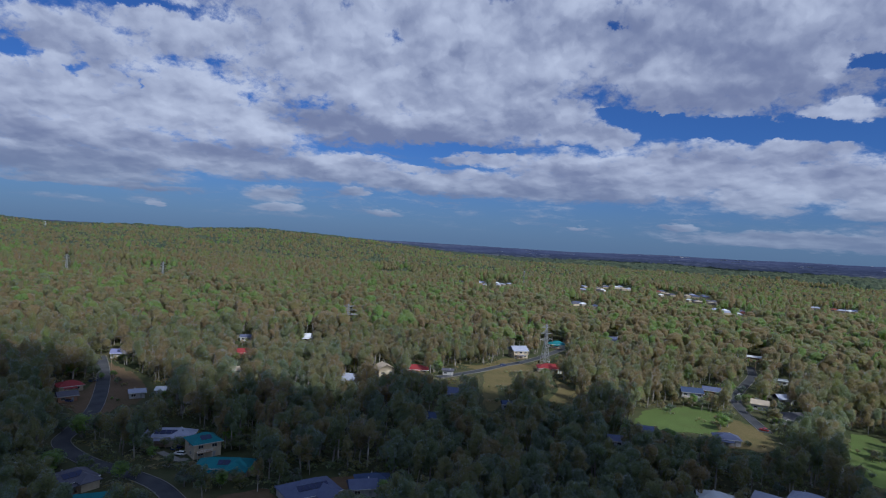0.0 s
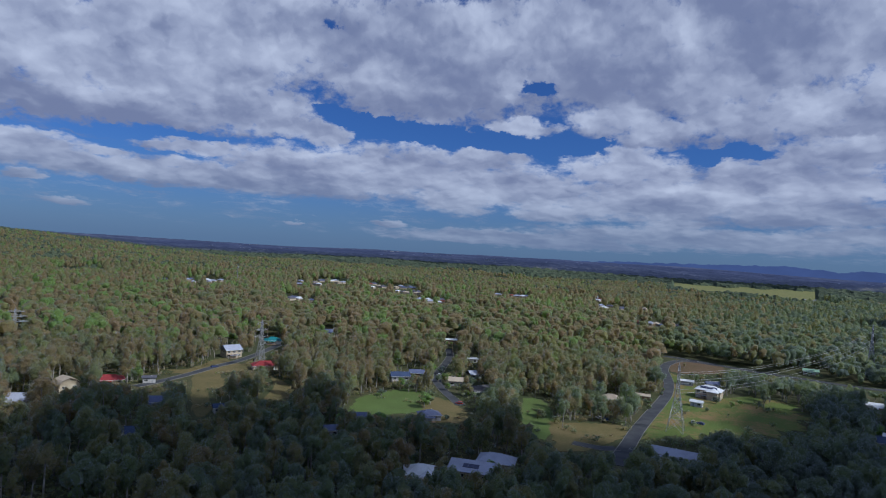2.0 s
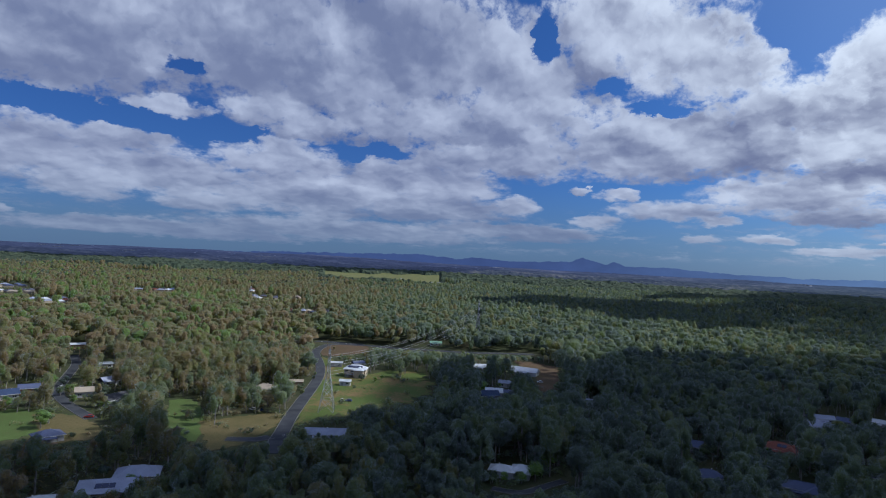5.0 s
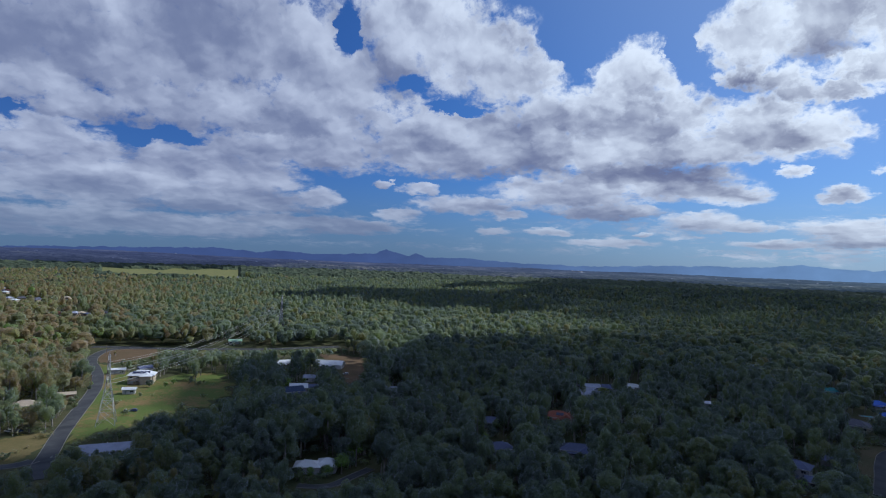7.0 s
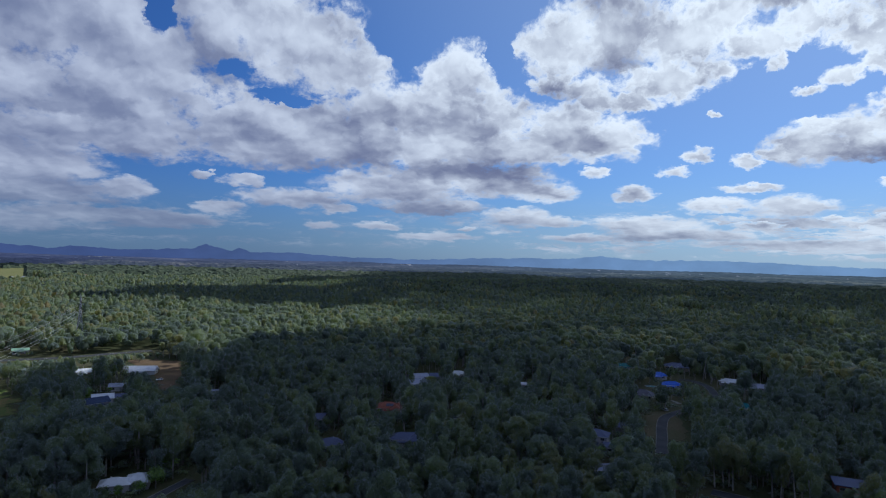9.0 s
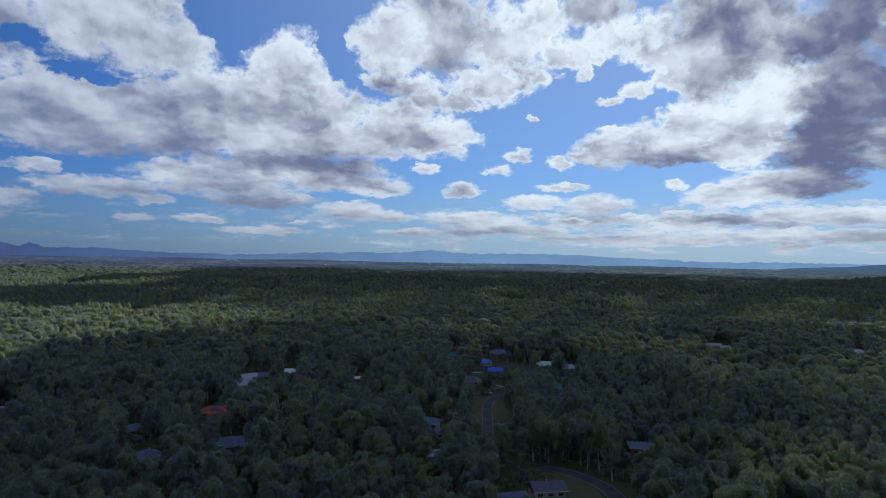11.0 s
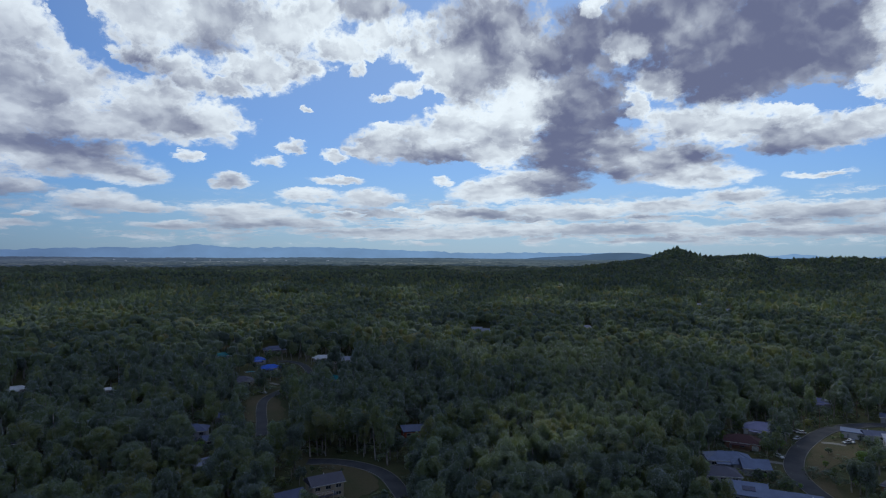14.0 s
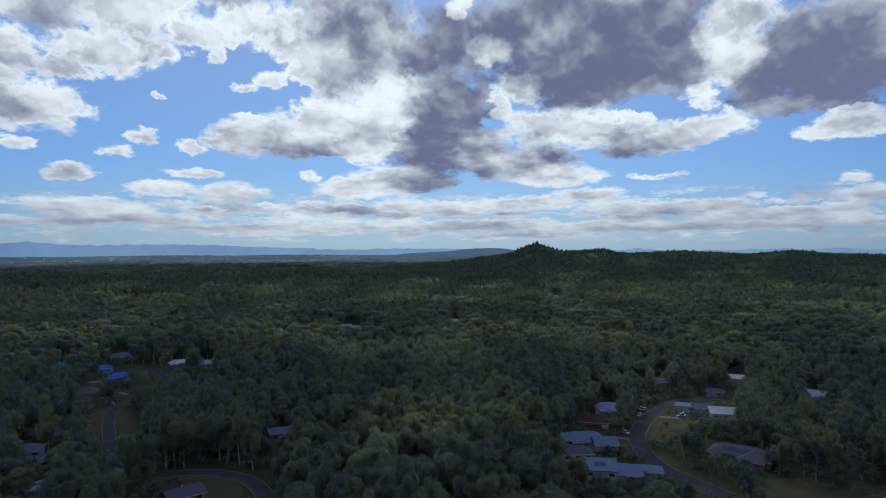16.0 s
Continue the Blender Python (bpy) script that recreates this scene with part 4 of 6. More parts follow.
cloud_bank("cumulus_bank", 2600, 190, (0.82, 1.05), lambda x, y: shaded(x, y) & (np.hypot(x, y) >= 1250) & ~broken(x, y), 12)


# ---- roads and clearings ----
OPEN_R, OPEN_A = 1500, 2340            # plan of open ground: metres out, tenths of a degree from -46
open_plan = np.zeros((OPEN_A, OPEN_R), bool)   # ground to be seen
bare_plan = np.zeros((OPEN_A, OPEN_R), bool)   # ground without trunks


def mark(plan, x, y, grow=0.0, deep=0.0):
    """Note that the spot x, y is open."""
    r, a = math.hypot(x, y), math.degrees(math.atan2(x, y))
    a = a + 360 if a < -120 else a
    w = math.degrees(grow / max(r, 20))
    a0, a1 = int((a - w + 46) * 10), int((a + w + 46) * 10) + 1
    plan[max(a0, 0):max(a1, 0), max(int(r - grow), 0):max(int(r + grow + deep) + 1, 0)] = True


def spline(points, step=3.0):
    """A smooth line through plan points."""
    p = [Vector((*q, 0)) for q in points]
    p = [p[0] * 2 - p[1]] + p + [p[-1] * 2 - p[-2]]
    out = []
    for i in range(1, len(p) - 2):
        n = max(2, int((p[i + 1] - p[i]).length / step))
        for k in range(n):
            t = k / n
            out.append(0.5 * (2 * p[i] + (p[i + 1] - p[i - 1]) * t + (2 * p[i - 1] - 5 * p[i] + 4 * p[i + 1] - p[i + 2]) * t * t + (3 * p[i] - p[i - 1] - 3 * p[i + 1] + p[i + 2]) * t ** 3))
    return out + [p[-2]]


def ribbon(line, a, b, z0, z1):
    """A strip with thickness along a line, from a to b metres to its right."""
    g, n = Geo(), len(line)
    for i, p in enumerate(line):
        d = (line[min(i + 1, n - 1)] - line[max(i - 1, 0)]).normalized()
        s = Vector((d.y, -d.x, 0))
        g.v += [tuple(p + s * a + Vector((0, 0, z0))), tuple(p + s * a + Vector((0, 0, z1))), tuple(p + s * b + Vector((0, 0, z1))), tuple(p + s * b + Vector((0, 0, z0)))]
    for i in range(n - 1):
        for j in range(4):
            g.f.append((4 * i + j, 4 * i + (j + 1) % 4, 4 * i + 4 + (j + 1) % 4, 4 * i + 4 + j))
    g.f += [(3, 2, 1, 0), (4 * n - 4, 4 * n - 3, 4 * n - 2, 4 * n - 1)]
    return g


road_count = 0


def road(width, points, seen=((0.0, 1.0),)):
    global road_count
    road_count += 1
    z = 0.12 + 0.006 * road_count
    line = spline(points)
    ob = new("road", ribbon(line, -width / 2, width / 2, -0.3, z).mesh("road", M_ROAD))
    tagged(ob, "narrow grey asphalt road winding between the trees", "road", kind="structure")
    for s in (-1, 1):
        a, b = sorted((s * width / 2, s * (width / 2 + 0.22)))
        part("kerb", ribbon(line, a, b, -0.3, z + 0.12), M_KERB, ob, "pale concrete kerb")
    if width > 8:
        for i in range(2, len(line) - 3, 4):
            part("lane_mark", ribbon(line[i:i + 2], -0.09, 0.09, z, z + 0.012), M_PAINT, ob, "white dashed line")
    for i, p in enumerate(line):
        if any(a <= i / len(line) <= b for a, b in seen):
            mark(open_plan, p.x, p.y, width * 0.3)
        mark(bare_plan, p.x, p.y, width / 2 + 1.5)


def driveway(width, points):
    """A pale concrete drive from the road to a house."""
    line = spline(points, 1.5)
    ob = new("driveway", ribbon(line, -width / 2, width / 2, -0.2, 0.10).mesh("driveway", M_KERB))
    tagged(ob, "pale concrete driveway leading to a house", "driveway", kind="structure")
    for p in line:
        mark(open_plan, p.x, p.y, width * 0.3)
        mark(bare_plan, p.x, p.y, width / 2 + 0.5)


def inside(poly, x, y):
    hit = False
    for (x0, y0), (x1, y1) in zip(poly, poly[1:] + poly[:1]):
        if (y0 > y) != (y1 > y) and x < (x1 - x0) * (y - y0) / (y1 - y0) + x0:
            hit = not hit
    return hit


CLEAR_LABELS = {"verge": "dark brown-green grass verge beside the road", "green": "bright green mown grass clearing among gum trees", "dry": "sun-bleached dry grass clearing beside the road", "mixed": "patchy green and brown grass slope below the power lines", "dirt": "bare brown earth yard beside the houses"}
clear_count = 0


def clearing(name, look_of, points):
    """A grassed or bare patch with a ragged rim, a little proud of the forest floor."""
    global clear_count
    clear_count += 1
    z = 0.05 + 0.004 * clear_count
    rim = spline(points + points[:1], 2.0)[:-1]
    c = sum(rim, Vector()) / len(rim)
    rim = [c + (p - c) * (1.0 + 0.13 * (noise.noise(p * 0.12) + noise.noise(p * 0.4)) + 0.05 * noise.noise(p * 1.1)) for p in rim]
    ob = new(name, Geo().slab([(p.x, p.y, z) for p in rim], 0.3).mesh(name, M_CLEAR[look_of]))
    tagged(ob, CLEAR_LABELS[look_of], "clearing", kind="structure")
    flat = [(p.x, p.y) for p in rim]
    xs, ys = [p[0] for p in flat], [p[1] for p in flat]
    for x in np.arange(min(xs), max(xs), 2.0):
        for y in np.arange(min(ys), max(ys), 2.0):
            if inside(flat, x, y):
                if noise.noise(Vector((x * 0.06, y * 0.06, 5.0))) < -0.02:
                    mark(open_plan, x, y, 1.0)
                    mark(bare_plan, x, y, 1.5)


road(6.5, [(-220.3, 395.2), (-197.8, 358.6), (-177.8, 322.1), (-159.6, 282.9), (-151.5, 253.3), (-146.5, 238.0), (-128.0, 222.7), (-107.3, 213.4), (-92.2, 204.8), (-78.9, 191.3)], ((0.0, 0.42), (0.68, 1.0)))
road(6, [(1.9, 392.4), (14.2, 402.9), (32.5, 421.3), (50.5, 443.4), (66.4, 459.5), (85.7, 486.7), (111.3, 529.3)])
road(6, [(260.4, 497.5), (242.7, 459.6), (211.1, 412.3), (192.9, 383.7), (181.9, 352.6), (173.7, 311.4)])
road(7.4, [(488.0, 385.5), (478.0, 407.0), (463.8, 412.4), (436.0, 399.5), (410.0, 379.0), (395.0, 362.5), (368.0, 334.5), (336.0, 306.5), (306.9, 285.2), (274.9, 263.2), (244.5, 241.8), (223.0, 225.4), (206.0, 212.8), (194.7, 203.0)])
road(6, [(211.9, 222.0), (204.4, 223.9), (195.4, 234.9)])
road(9, [(472.8, 437.8), (482.6, 416.0), (500.3, 357.5), (515.2, 330.8), (533.6, 293.7), (562.4, 261.5), (581.6, 238.6)])
road(5.5, [(287.8, -125.0), (313.1, -135.9), (339.3, -147.1), (360.0, -159.2), (381.7, -185.0), (412.2, -215.2), (448.1, -230.1), (472.6, -229.9), (479.9, -221.5)], ((0.0, 0.38), (0.72, 1.0)))
road(6.5, [(238.9, -124.6), (230.5, -134.3), (217.5, -140.7), (202.3, -141.3), (181.2, -134.2)])
road(7.5, [(85.0, -394.4), (99.7, -382.0), (110.1, -356.1), (109.2, -317.7), (102.6, -286.6), (93.4, -268.0), (79.3, -252.3), (67.5, -245.8), (51.4, -237.5)])
road(4, [(221.4, 106.1), (225.1, 94.5), (239.4, 88.9), (249.4, 85.5)])

clearing("dry_paddock", "dry", [(17.9, 437.1), (33.8, 440.2), (58.0, 474.3), (68.8, 450.7), (80.9, 469.2), (77.8, 438.6), (52.1, 421.2), (36.7, 415.2)])
clearing("dry_paddock", "dry", [(33.4, 411.3), (49.7, 428.9), (50.1, 386.5), (39.9, 372.7), (37.1, 330.5), (28.1, 329.4)])
clearing("dry_paddock", "dry", [(81.2, 413.4), (89.0, 375.1), (86.0, 353.0), (66.9, 346.0), (78.0, 378.3)])
clearing("lawn", "green", [(104.1, 310.8), (119.8, 339.6), (151.3, 356.7), (166.5, 347.4), (170.3, 332.4), (168.9, 313.0), (146.9, 304.7), (119.6, 302.1)])
clearing("dry_slope", "mixed", [(406.2, 370.1), (400.2, 346.9), (369.0, 292.5), (400.8, 286.9), (409.3, 271.2), (396.2, 249.2), (335.5, 214.9), (288.4, 223.2), (253.3, 228.0), (237.1, 233.8), (263.7, 256.3), (308.2, 285.0)])
clearing("bare_verge", "dirt", [(429.6, 391.8), (460.7, 409.0), (492.5, 389.9), (452.6, 359.0), (410.8, 369.0)])
clearing("bare_yard", "dirt", [(-207.7, 380.6), (-170.7, 346.5), (-147.3, 306.0), (-152.7, 279.8), (-156.7, 280.7), (-171.8, 317.4)])
clearing("bare_yard", "dirt", [(-193.5, 344.7), (-169.7, 306.4), (-159.6, 280.1), (-170.4, 280.6), (-189.3, 301.8), (-182.8, 314.8)])
clearing("bare_yard", "dirt", [(534.5, 244.6), (522.9, 193.4), (435.7, 161.4), (418.1, 164.2), (468.5, 191.5)])
clearing("bare_yard", "verge", [(368.6, -149.4), (371.7, -161.5), (352.7, -163.1), (313.4, -148.6), (318.8, -130.0)])
clearing("lawn", "verge", [(44.6, -262.8), (27.4, -279.3), (6.2, -280.9), (5.6, -248.7), (31.6, -237.3)])
clearing("bare_verge", "verge", [(108.7, -331.7), (98.0, -346.7), (88.1, -326.7), (90.0, -290.5), (80.7, -268.2), (72.8, -257.1), (86.1, -262.4), (96.8, -285.5)])
clearing("bare_verge", "verge", [(236.6, -129.1), (213.5, -138.1), (194.9, -131.4), (192.8, -112.5), (214.5, -119.7)])
clearing("dry_paddock", "dry", [(158.9, 339.0), (165.5, 336.9), (171.3, 317.7), (164.4, 284.3), (141.8, 286.5)])
clearing("lawn", "green", [(223.3, 319.2), (231.6, 308.9), (210.1, 268.5), (184.9, 244.7), (192.0, 274.8)])
clearing("dry_paddock", "dry", [(206.9, 269.6), (243.0, 251.1), (214.4, 228.8), (182.1, 226.9)])
clearing("bare_yard", "dirt", [(-69.6, 199.0), (-56.1, 207.3), (-47.8, 191.5), (-64.5, 185.3)])
clearing("bare_yard", "dirt", [(-40.6, 217.5), (-24.8, 222.5), (-23.2, 196.8), (-35.9, 195.1)])

driveway(3.2, [(112.9, -278.0), (109.1, -280.9), (103.0, -282.9)])
driveway(3.2, [(105.3, -328.4), (101.3, -331.3), (96.1, -332.6)])
driveway(3, [(105.6, -359.0), (104.3, -366.8), (104.3, -376.8)])
driveway(3.0, [(-106.0, 235.4), (-100.4, 231.4), (-95.0, 228.1), (-93.3, 230.2)])
driveway(3, [(403.2, -181.2), (393.6, -182.7)])


# ---- houses ----
house_rng = random.Random(4)


def roof_geo(kind, w, d, z, over=0.7):
    """Roof solids over a plan w by d whose walls end at z. Returns the roof and its ridge height."""
    g, x, y = Geo(), w / 2 + over, d / 2 + over
    if kind == "flat":
        g.slab([(-x, -y, z + 0.35), (x, -y, z + 0.35), (x, y, z + 0.5), (-x, y, z + 0.5)], 0.28)
        return g, 0.45
    if kind == "skillion":
        g.slab([(-x, -y, z + 0.3), (x, -y, z + 0.3), (x, y, z + 1.9), (-x, y, z + 1.9)], 0.25)
        return g, 1.9
    if kind == "gambrel":
        h = 3.6
        pts = [(-x, 0.0), (-x * 0.62, h * 0.62), (0.0, h), (x * 0.62, h * 0.62), (x, 0.0)]
        for (a, za), (b, zb) in zip(pts, pts[1:]):
            g.slab([(a, -y, z + za + 0.2), (b, -y, z + zb + 0.2), (b, y, z + zb + 0.2), (a, y, z + za + 0.2)], 0.22)
        return g, h
    if kind == "cross":
        # hipped roof with a hipped wing to the front
        g, h = roof_geo("hip", w, d, z, over)
        ww, yf, k = 0.42 * w, -d / 2 - 0.35 * d - over, h / (d / 2 + over)
        cx, half = 0.22 * w, ww / 2 + over
        hw = min(k * half, h * 0.97)
        top = [(cx - half, yf, z), (cx + half, yf, z), (cx, yf + half, z + hw), (cx, -(d / 2 + over) * (1 - hw / h) + 0.3, z + hw), (cx - half, -d / 2 - over + 0.02, z), (cx + half, -d / 2 - over + 0.02, z)]
        g.add(top + [(a, b, c - 0.18) for a, b, c in top], [(0, 1, 2), (1, 5, 3, 2), (4, 0, 2, 3), (8, 7, 6), (8, 9, 11, 7), (9, 8, 6, 10), (0, 6, 7, 1), (1, 7, 11, 5), (4, 10, 6, 0)])
        return g, h
    h = min(d, w) * (0.30 if kind == "gable" else 0.26)
    e = 0.0 if kind == "gable" else min(y, x * 0.8)
    r0, r1 = (-x + e, 0, z + h), (x - e, 0, z + h)
    c = [(-x, -y, z), (x, -y, z), (x, y, z), (-x, y, z)]
    t = 0.2
    low = [(px, py, pz - t) for px, py, pz in (*c, r0, r1)]
    g.add([*c, r0, r1] + low, [(0, 1, 5, 4), (2, 3, 4, 5), (1, 2, 5), (3, 0, 4), (7, 6, 10, 11), (9, 8, 11, 10), (8, 7, 11), (6, 9, 10), (0, 6, 7, 1), (1, 7, 8, 2), (2, 8, 9, 3), (3, 9, 6, 0)])
    return g, h


def window(root, x, y, z, w, h, facing):
    """A framed window on a wall whose outward side is facing (degrees about z)."""
    m = Matrix.Translation((x, y, z)) @ Matrix.Rotation(radians(facing), 4, "Z")
    fr = Geo()
    for a in ((-w / 2 - 0.07, -0.05, -h / 2 - 0.07, w / 2 + 0.07, 0.05, -h / 2), (-w / 2 - 0.07, -0.05, h / 2, w / 2 + 0.07, 0.05, h / 2 + 0.07),
              (-w / 2 - 0.07, -0.05, -h / 2, -w / 2, 0.05, h / 2), (w / 2, -0.05, -h / 2, w / 2 + 0.07, 0.05, h / 2), (-0.03, -0.05, -h / 2, 0.03, 0.05, h / 2)):
        fr.box(*a, m)
    ob = part("window", fr, M_FASCIA, root)
    part("pane", Geo().box(-w / 2, -0.02, -h / 2, w / 2, 0.03, h / 2, m), M_GLASS, ob, "dark reflecting glass")


def house(x, y, w, d, turn, storeys, kind, roof_colour, wall_colour, panels):
    rng = house_rng
    root = new("house")
    root.matrix_world = pose(x, y, float(terrain(x, y)), 0, 0, turn)
    size = "two-storey" if storeys == 2 else "single-storey"
    tagged(root, f"{size} {WALLS[wall_colour][0]} house with {ROOFS[roof_colour][0]} {'winged hip' if kind == 'cross' else kind} roof" + (" and solar panels" if panels else " among trees"), "house")
    z = 2.7 * storeys + 0.4
    wall = Geo().box(-w / 2, -d / 2, -0.5, w / 2, d / 2, z)
    roof, h = roof_geo(kind, w, d, z)
    if kind == "gable":
        for s in (-1, 1):
            wall.add([(s * w / 2, -d / 2, z), (s * w / 2, d / 2, z), (s * w / 2, 0, z + h * 0.82), (s * (w / 2 - 0.2), -d / 2, z), (s * (w / 2 - 0.2), d / 2, z), (s * (w / 2 - 0.2), 0, z + h * 0.82)],
                     [(0, 1, 2), (5, 4, 3), (0, 2, 5, 3), (1, 4, 5, 2)])
    if kind == "gambrel":
        for s in (-1, 1):
            wall.slab([(-w / 2, s * (d / 2 - 0.1), z), (w / 2, s * (d / 2 - 0.1), z), (w * 0.32, s * (d / 2 - 0.1), z + h * 0.6), (0, s * (d / 2 - 0.1), z + h * 0.95), (-w * 0.32, s * (d / 2 - 0.1), z + h * 0.6)], 0.1)
    if kind == "skillion":
        wall.box(-w / 2, d / 2 - 0.25, z, w / 2, d / 2, z + 1.45)
        for s in (-1, 1):
            wall.add([(s * w / 2, -d / 2, z), (s * w / 2, d / 2, z), (s * w / 2, d / 2, z + 1.4), (s * (w / 2 - 0.2), -d / 2, z), (s * (w / 2 - 0.2), d / 2, z), (s * (w / 2 - 0.2), d / 2, z + 1.4)],
                     [(0, 1, 2), (5, 4, 3), (0, 2, 5, 3), (1, 4, 5, 2)])
    if kind == "cross":
        wall.box(0.22 * w - 0.21 * w, -d / 2 - 0.35 * d, -0.5, 0.22 * w + 0.21 * w, -d / 2, z - 0.02)
        kind = "hip"
    part("wall", wall, M_WALL[wall_colour], root)
    part("roof", roof, M_ROOF[roof_colour], root, f"{ROOFS[roof_colour][0]} {kind} roof")
    if kind in ("hip", "gable"):
        for s in (-1, 1):
            part("gutter", Geo().box(-w / 2 - 0.75, s * (d / 2 + 0.74) - 0.07, z - 0.22, w / 2 + 0.75, s * (d / 2 + 0.74) + 0.07, z - 0.02), M_FASCIA, root, "pale metal gutter")
        if kind == "hip":
            e = min(d / 2 + 0.7, (w / 2 + 0.7) * 0.8)
            ridge = Geo().box(-w / 2 - 0.7 + e, -0.12, z + h - 0.05, w / 2 + 0.7 - e, 0.12, z + h + 0.07)
            part("ridge_cap", ridge, M_ROOF[roof_colour], root)
    for level in range(storeys):
        zz = 1.75 + 2.7 * level
        count = max(2, int(w / 4))
        skip = rng.randrange(count)
        for i in range(count):
            px = -w / 2 + w * (i + 0.5) / count
            if level == 0 and i == skip:
                part("door", Geo().box(px - 0.5, -d / 2 - 0.04, 0.0, px + 0.5, -d / 2 + 0.05, 2.1), M_DOOR, root, "painted front door")
            else:
                window(root, px, -d / 2, zz, min(1.9, w / count * 0.55), 1.2, 0)
        for s in (-1, 1):
            window(root, s * w / 2, rng.uniform(-0.2, 0.2) * d, zz, 1.5, 1.1, 90)
    if w > 13 and kind != "gambrel":
        gx = (w / 2 - 2.2) * rng.choice((-1, 1))
        part("garage_door", Geo().box(gx - 1.4, -d / 2 - 0.07, 0.0, gx + 1.4, -d / 2 - 0.01, 2.2), M_GARAGE, root, "ribbed roller door")
    if w >= 11 and kind in ("hip", "gable"):
        # a verandah along the front
        g = Geo().slab([(-w * 0.35, -d / 2 - 3.0, 2.45), (w * 0.2, -d / 2 - 3.0, 2.45), (w * 0.2, -d / 2, 2.75), (-w * 0.35, -d / 2, 2.75)], 0.1)
        part("verandah_roof", g, M_ROOF[roof_colour], root)
        for px in (-w * 0.34, -w * 0.07, w * 0.19):
            part("post", Geo().box(px - 0.07, -d / 2 - 2.9, -0.4, px + 0.07, -d / 2 - 2.76, 2.4), M_TIMBER, root)
        part("deck", Geo().box(-w * 0.35, -d / 2 - 3.0, -0.4, w * 0.2, -d / 2 - 0.02, 0.12), M_TIMBER, root, "timber verandah deck")
    if storeys == 2 and kind != "gambrel":
        # upper balcony on posts along part of the front
        x0, x1, yb = -w * 0.45, w * 0.1, -d / 2 - 2.4
        part("balcony_floor", Geo().box(x0, yb, 2.75, x1, -d / 2 - 0.02, 2.95), M_TIMBER, root, "timber balcony floor")
        for px in (x0 + 0.1, (x0 + x1) / 2, x1 - 0.1):
            part("post", Geo().box(px - 0.06, yb, -0.4, px + 0.06, yb + 0.12, 4.0), M_FASCIA, root)
        rail = Geo().box(x0, yb - 0.03, 3.9, x1, yb + 0.05, 3.98).box(x0, yb - 0.03, 3.1, x1, yb + 0.05, 3.15)
        for px in np.arange(x0 + 0.25, x1, 0.3):
            rail.box(px - 0.02, yb - 0.01, 3.14, px + 0.02, yb + 0.03, 3.91)
        part("railing", rail, M_FASCIA, root, "white balcony railing")
    if panels:
        slope = math.atan2(h, d / 2 + 0.7) if kind in ("hip", "gable") else (math.atan2(1.6, d + 1.4) if kind == "skillion" else 0.02)
        for i in range(panels):
            px = (i - (panels - 1) / 2) * 2.2
            if kind in ("hip", "gable"):
                m = Matrix.Translation((px, -d * 0.27, z + h * (1 - (d * 0.27) / (d / 2 + 0.7)) + 0.1)) @ Matrix.Rotation(slope, 4, "X")
            elif kind == "skillion":
                m = Matrix.Translation((px, 0, z + 1.2)) @ Matrix.Rotation(slope, 4, "X")
            else:
                m = Matrix.Translation((px, 0, z + 0.55)) @ Matrix.Rotation(slope, 4, "X")
            wide = 1.25 if kind in ("hip", "gable") else 1.65
            fr = Geo().box(-1.05, -wide, 0.0, 1.05, wide, 0.05, m)
            ob = part("solar_panel", fr, M_TYRE, root, "dark blue solar panel")
            cells = Geo().box(-1.0, 0.05 - wide, 0.05, 1.0, wide - 0.05, 0.07, m)
            part("cell_glass", cells, M_CELL, ob)
    if rng.random() < 0.5:
        px, py = rng.uniform(-0.3, 0.3) * w, d * 0.15
        zr = z + (h * (1 - py / (d / 2 + 0.7)) if kind in ("hip", "gable") else 0.45)
        if kind in ("hip", "gable", "flat"):
            part("roof_vent", Geo().tube([(px, py, zr - 0.2), (px, py, zr + 0.45), (px, py, zr + 0.5)], [0.16, 0.16, 0.28], 8), M_FASCIA, root, "small metal roof vent")
    r, t, side = math.hypot(x, y), radians(turn), rng.uniform(-0.15, 0.15) * w
    for a in np.arange(-w / 2, w / 2 + 0.1, 1.5):
        px, py = x + a * math.cos(t), y + a * math.sin(t)
        if abs(a - side) < w * (0.6 if kind == "gambrel" else 0.30 if r < 330 or x < y * 2.6 else 0.24):
            k = 1 + 0.8 * z / 90
            mark(open_plan, px * k, py * k, 0.6, d * 0.2 + r * (0.2 * z + 0.7 * h) / 90)
        for b in np.arange(-d / 2 - 1.5, d / 2 + 1.5, 1.5):
            mark(bare_plan, px - b * math.sin(t), py + b * math.cos(t), 1.5)
    return root


house(-189.5, 312.2, 11, 8, 46, 1, "hip", "red", "cream", 0)
house(-179.3, 294.0, 8, 6, 41, 1, "gable", "grey", "brick", 0)
house(-208.0, 395.2, 9, 8, 18, 1, "gable", "lilac", "white", 1)
house(-107.9, 248.2, 19, 9, 11, 1, "cross", "pale", "cream", 5)
house(-89.6, 236.5, 10.5, 10, 41, 2, "hip", "teal", "cream", 2)
house(-74.7, 219.9, 19, 9, 7, 1, "cross", "teal", "cream", 2)
house(-120.3, 200.4, 14, 10, 56, 1, "cross", "grey", "cream", 3)
house(-40.4, 203.3, 18, 12, 36, 1, "cross", "slate", "grey", 5)
house(-19.5, 213.8, 12, 9, 15, 1, "hip", "blue", "cream", 0)
house(-102.7, 184.1, 11, 9, 24, 1, "gable", "teal", "cream", 0)
house(-108.8, 497.1, 12, 9, 22, 1, "gable", "white", "cream", 0)
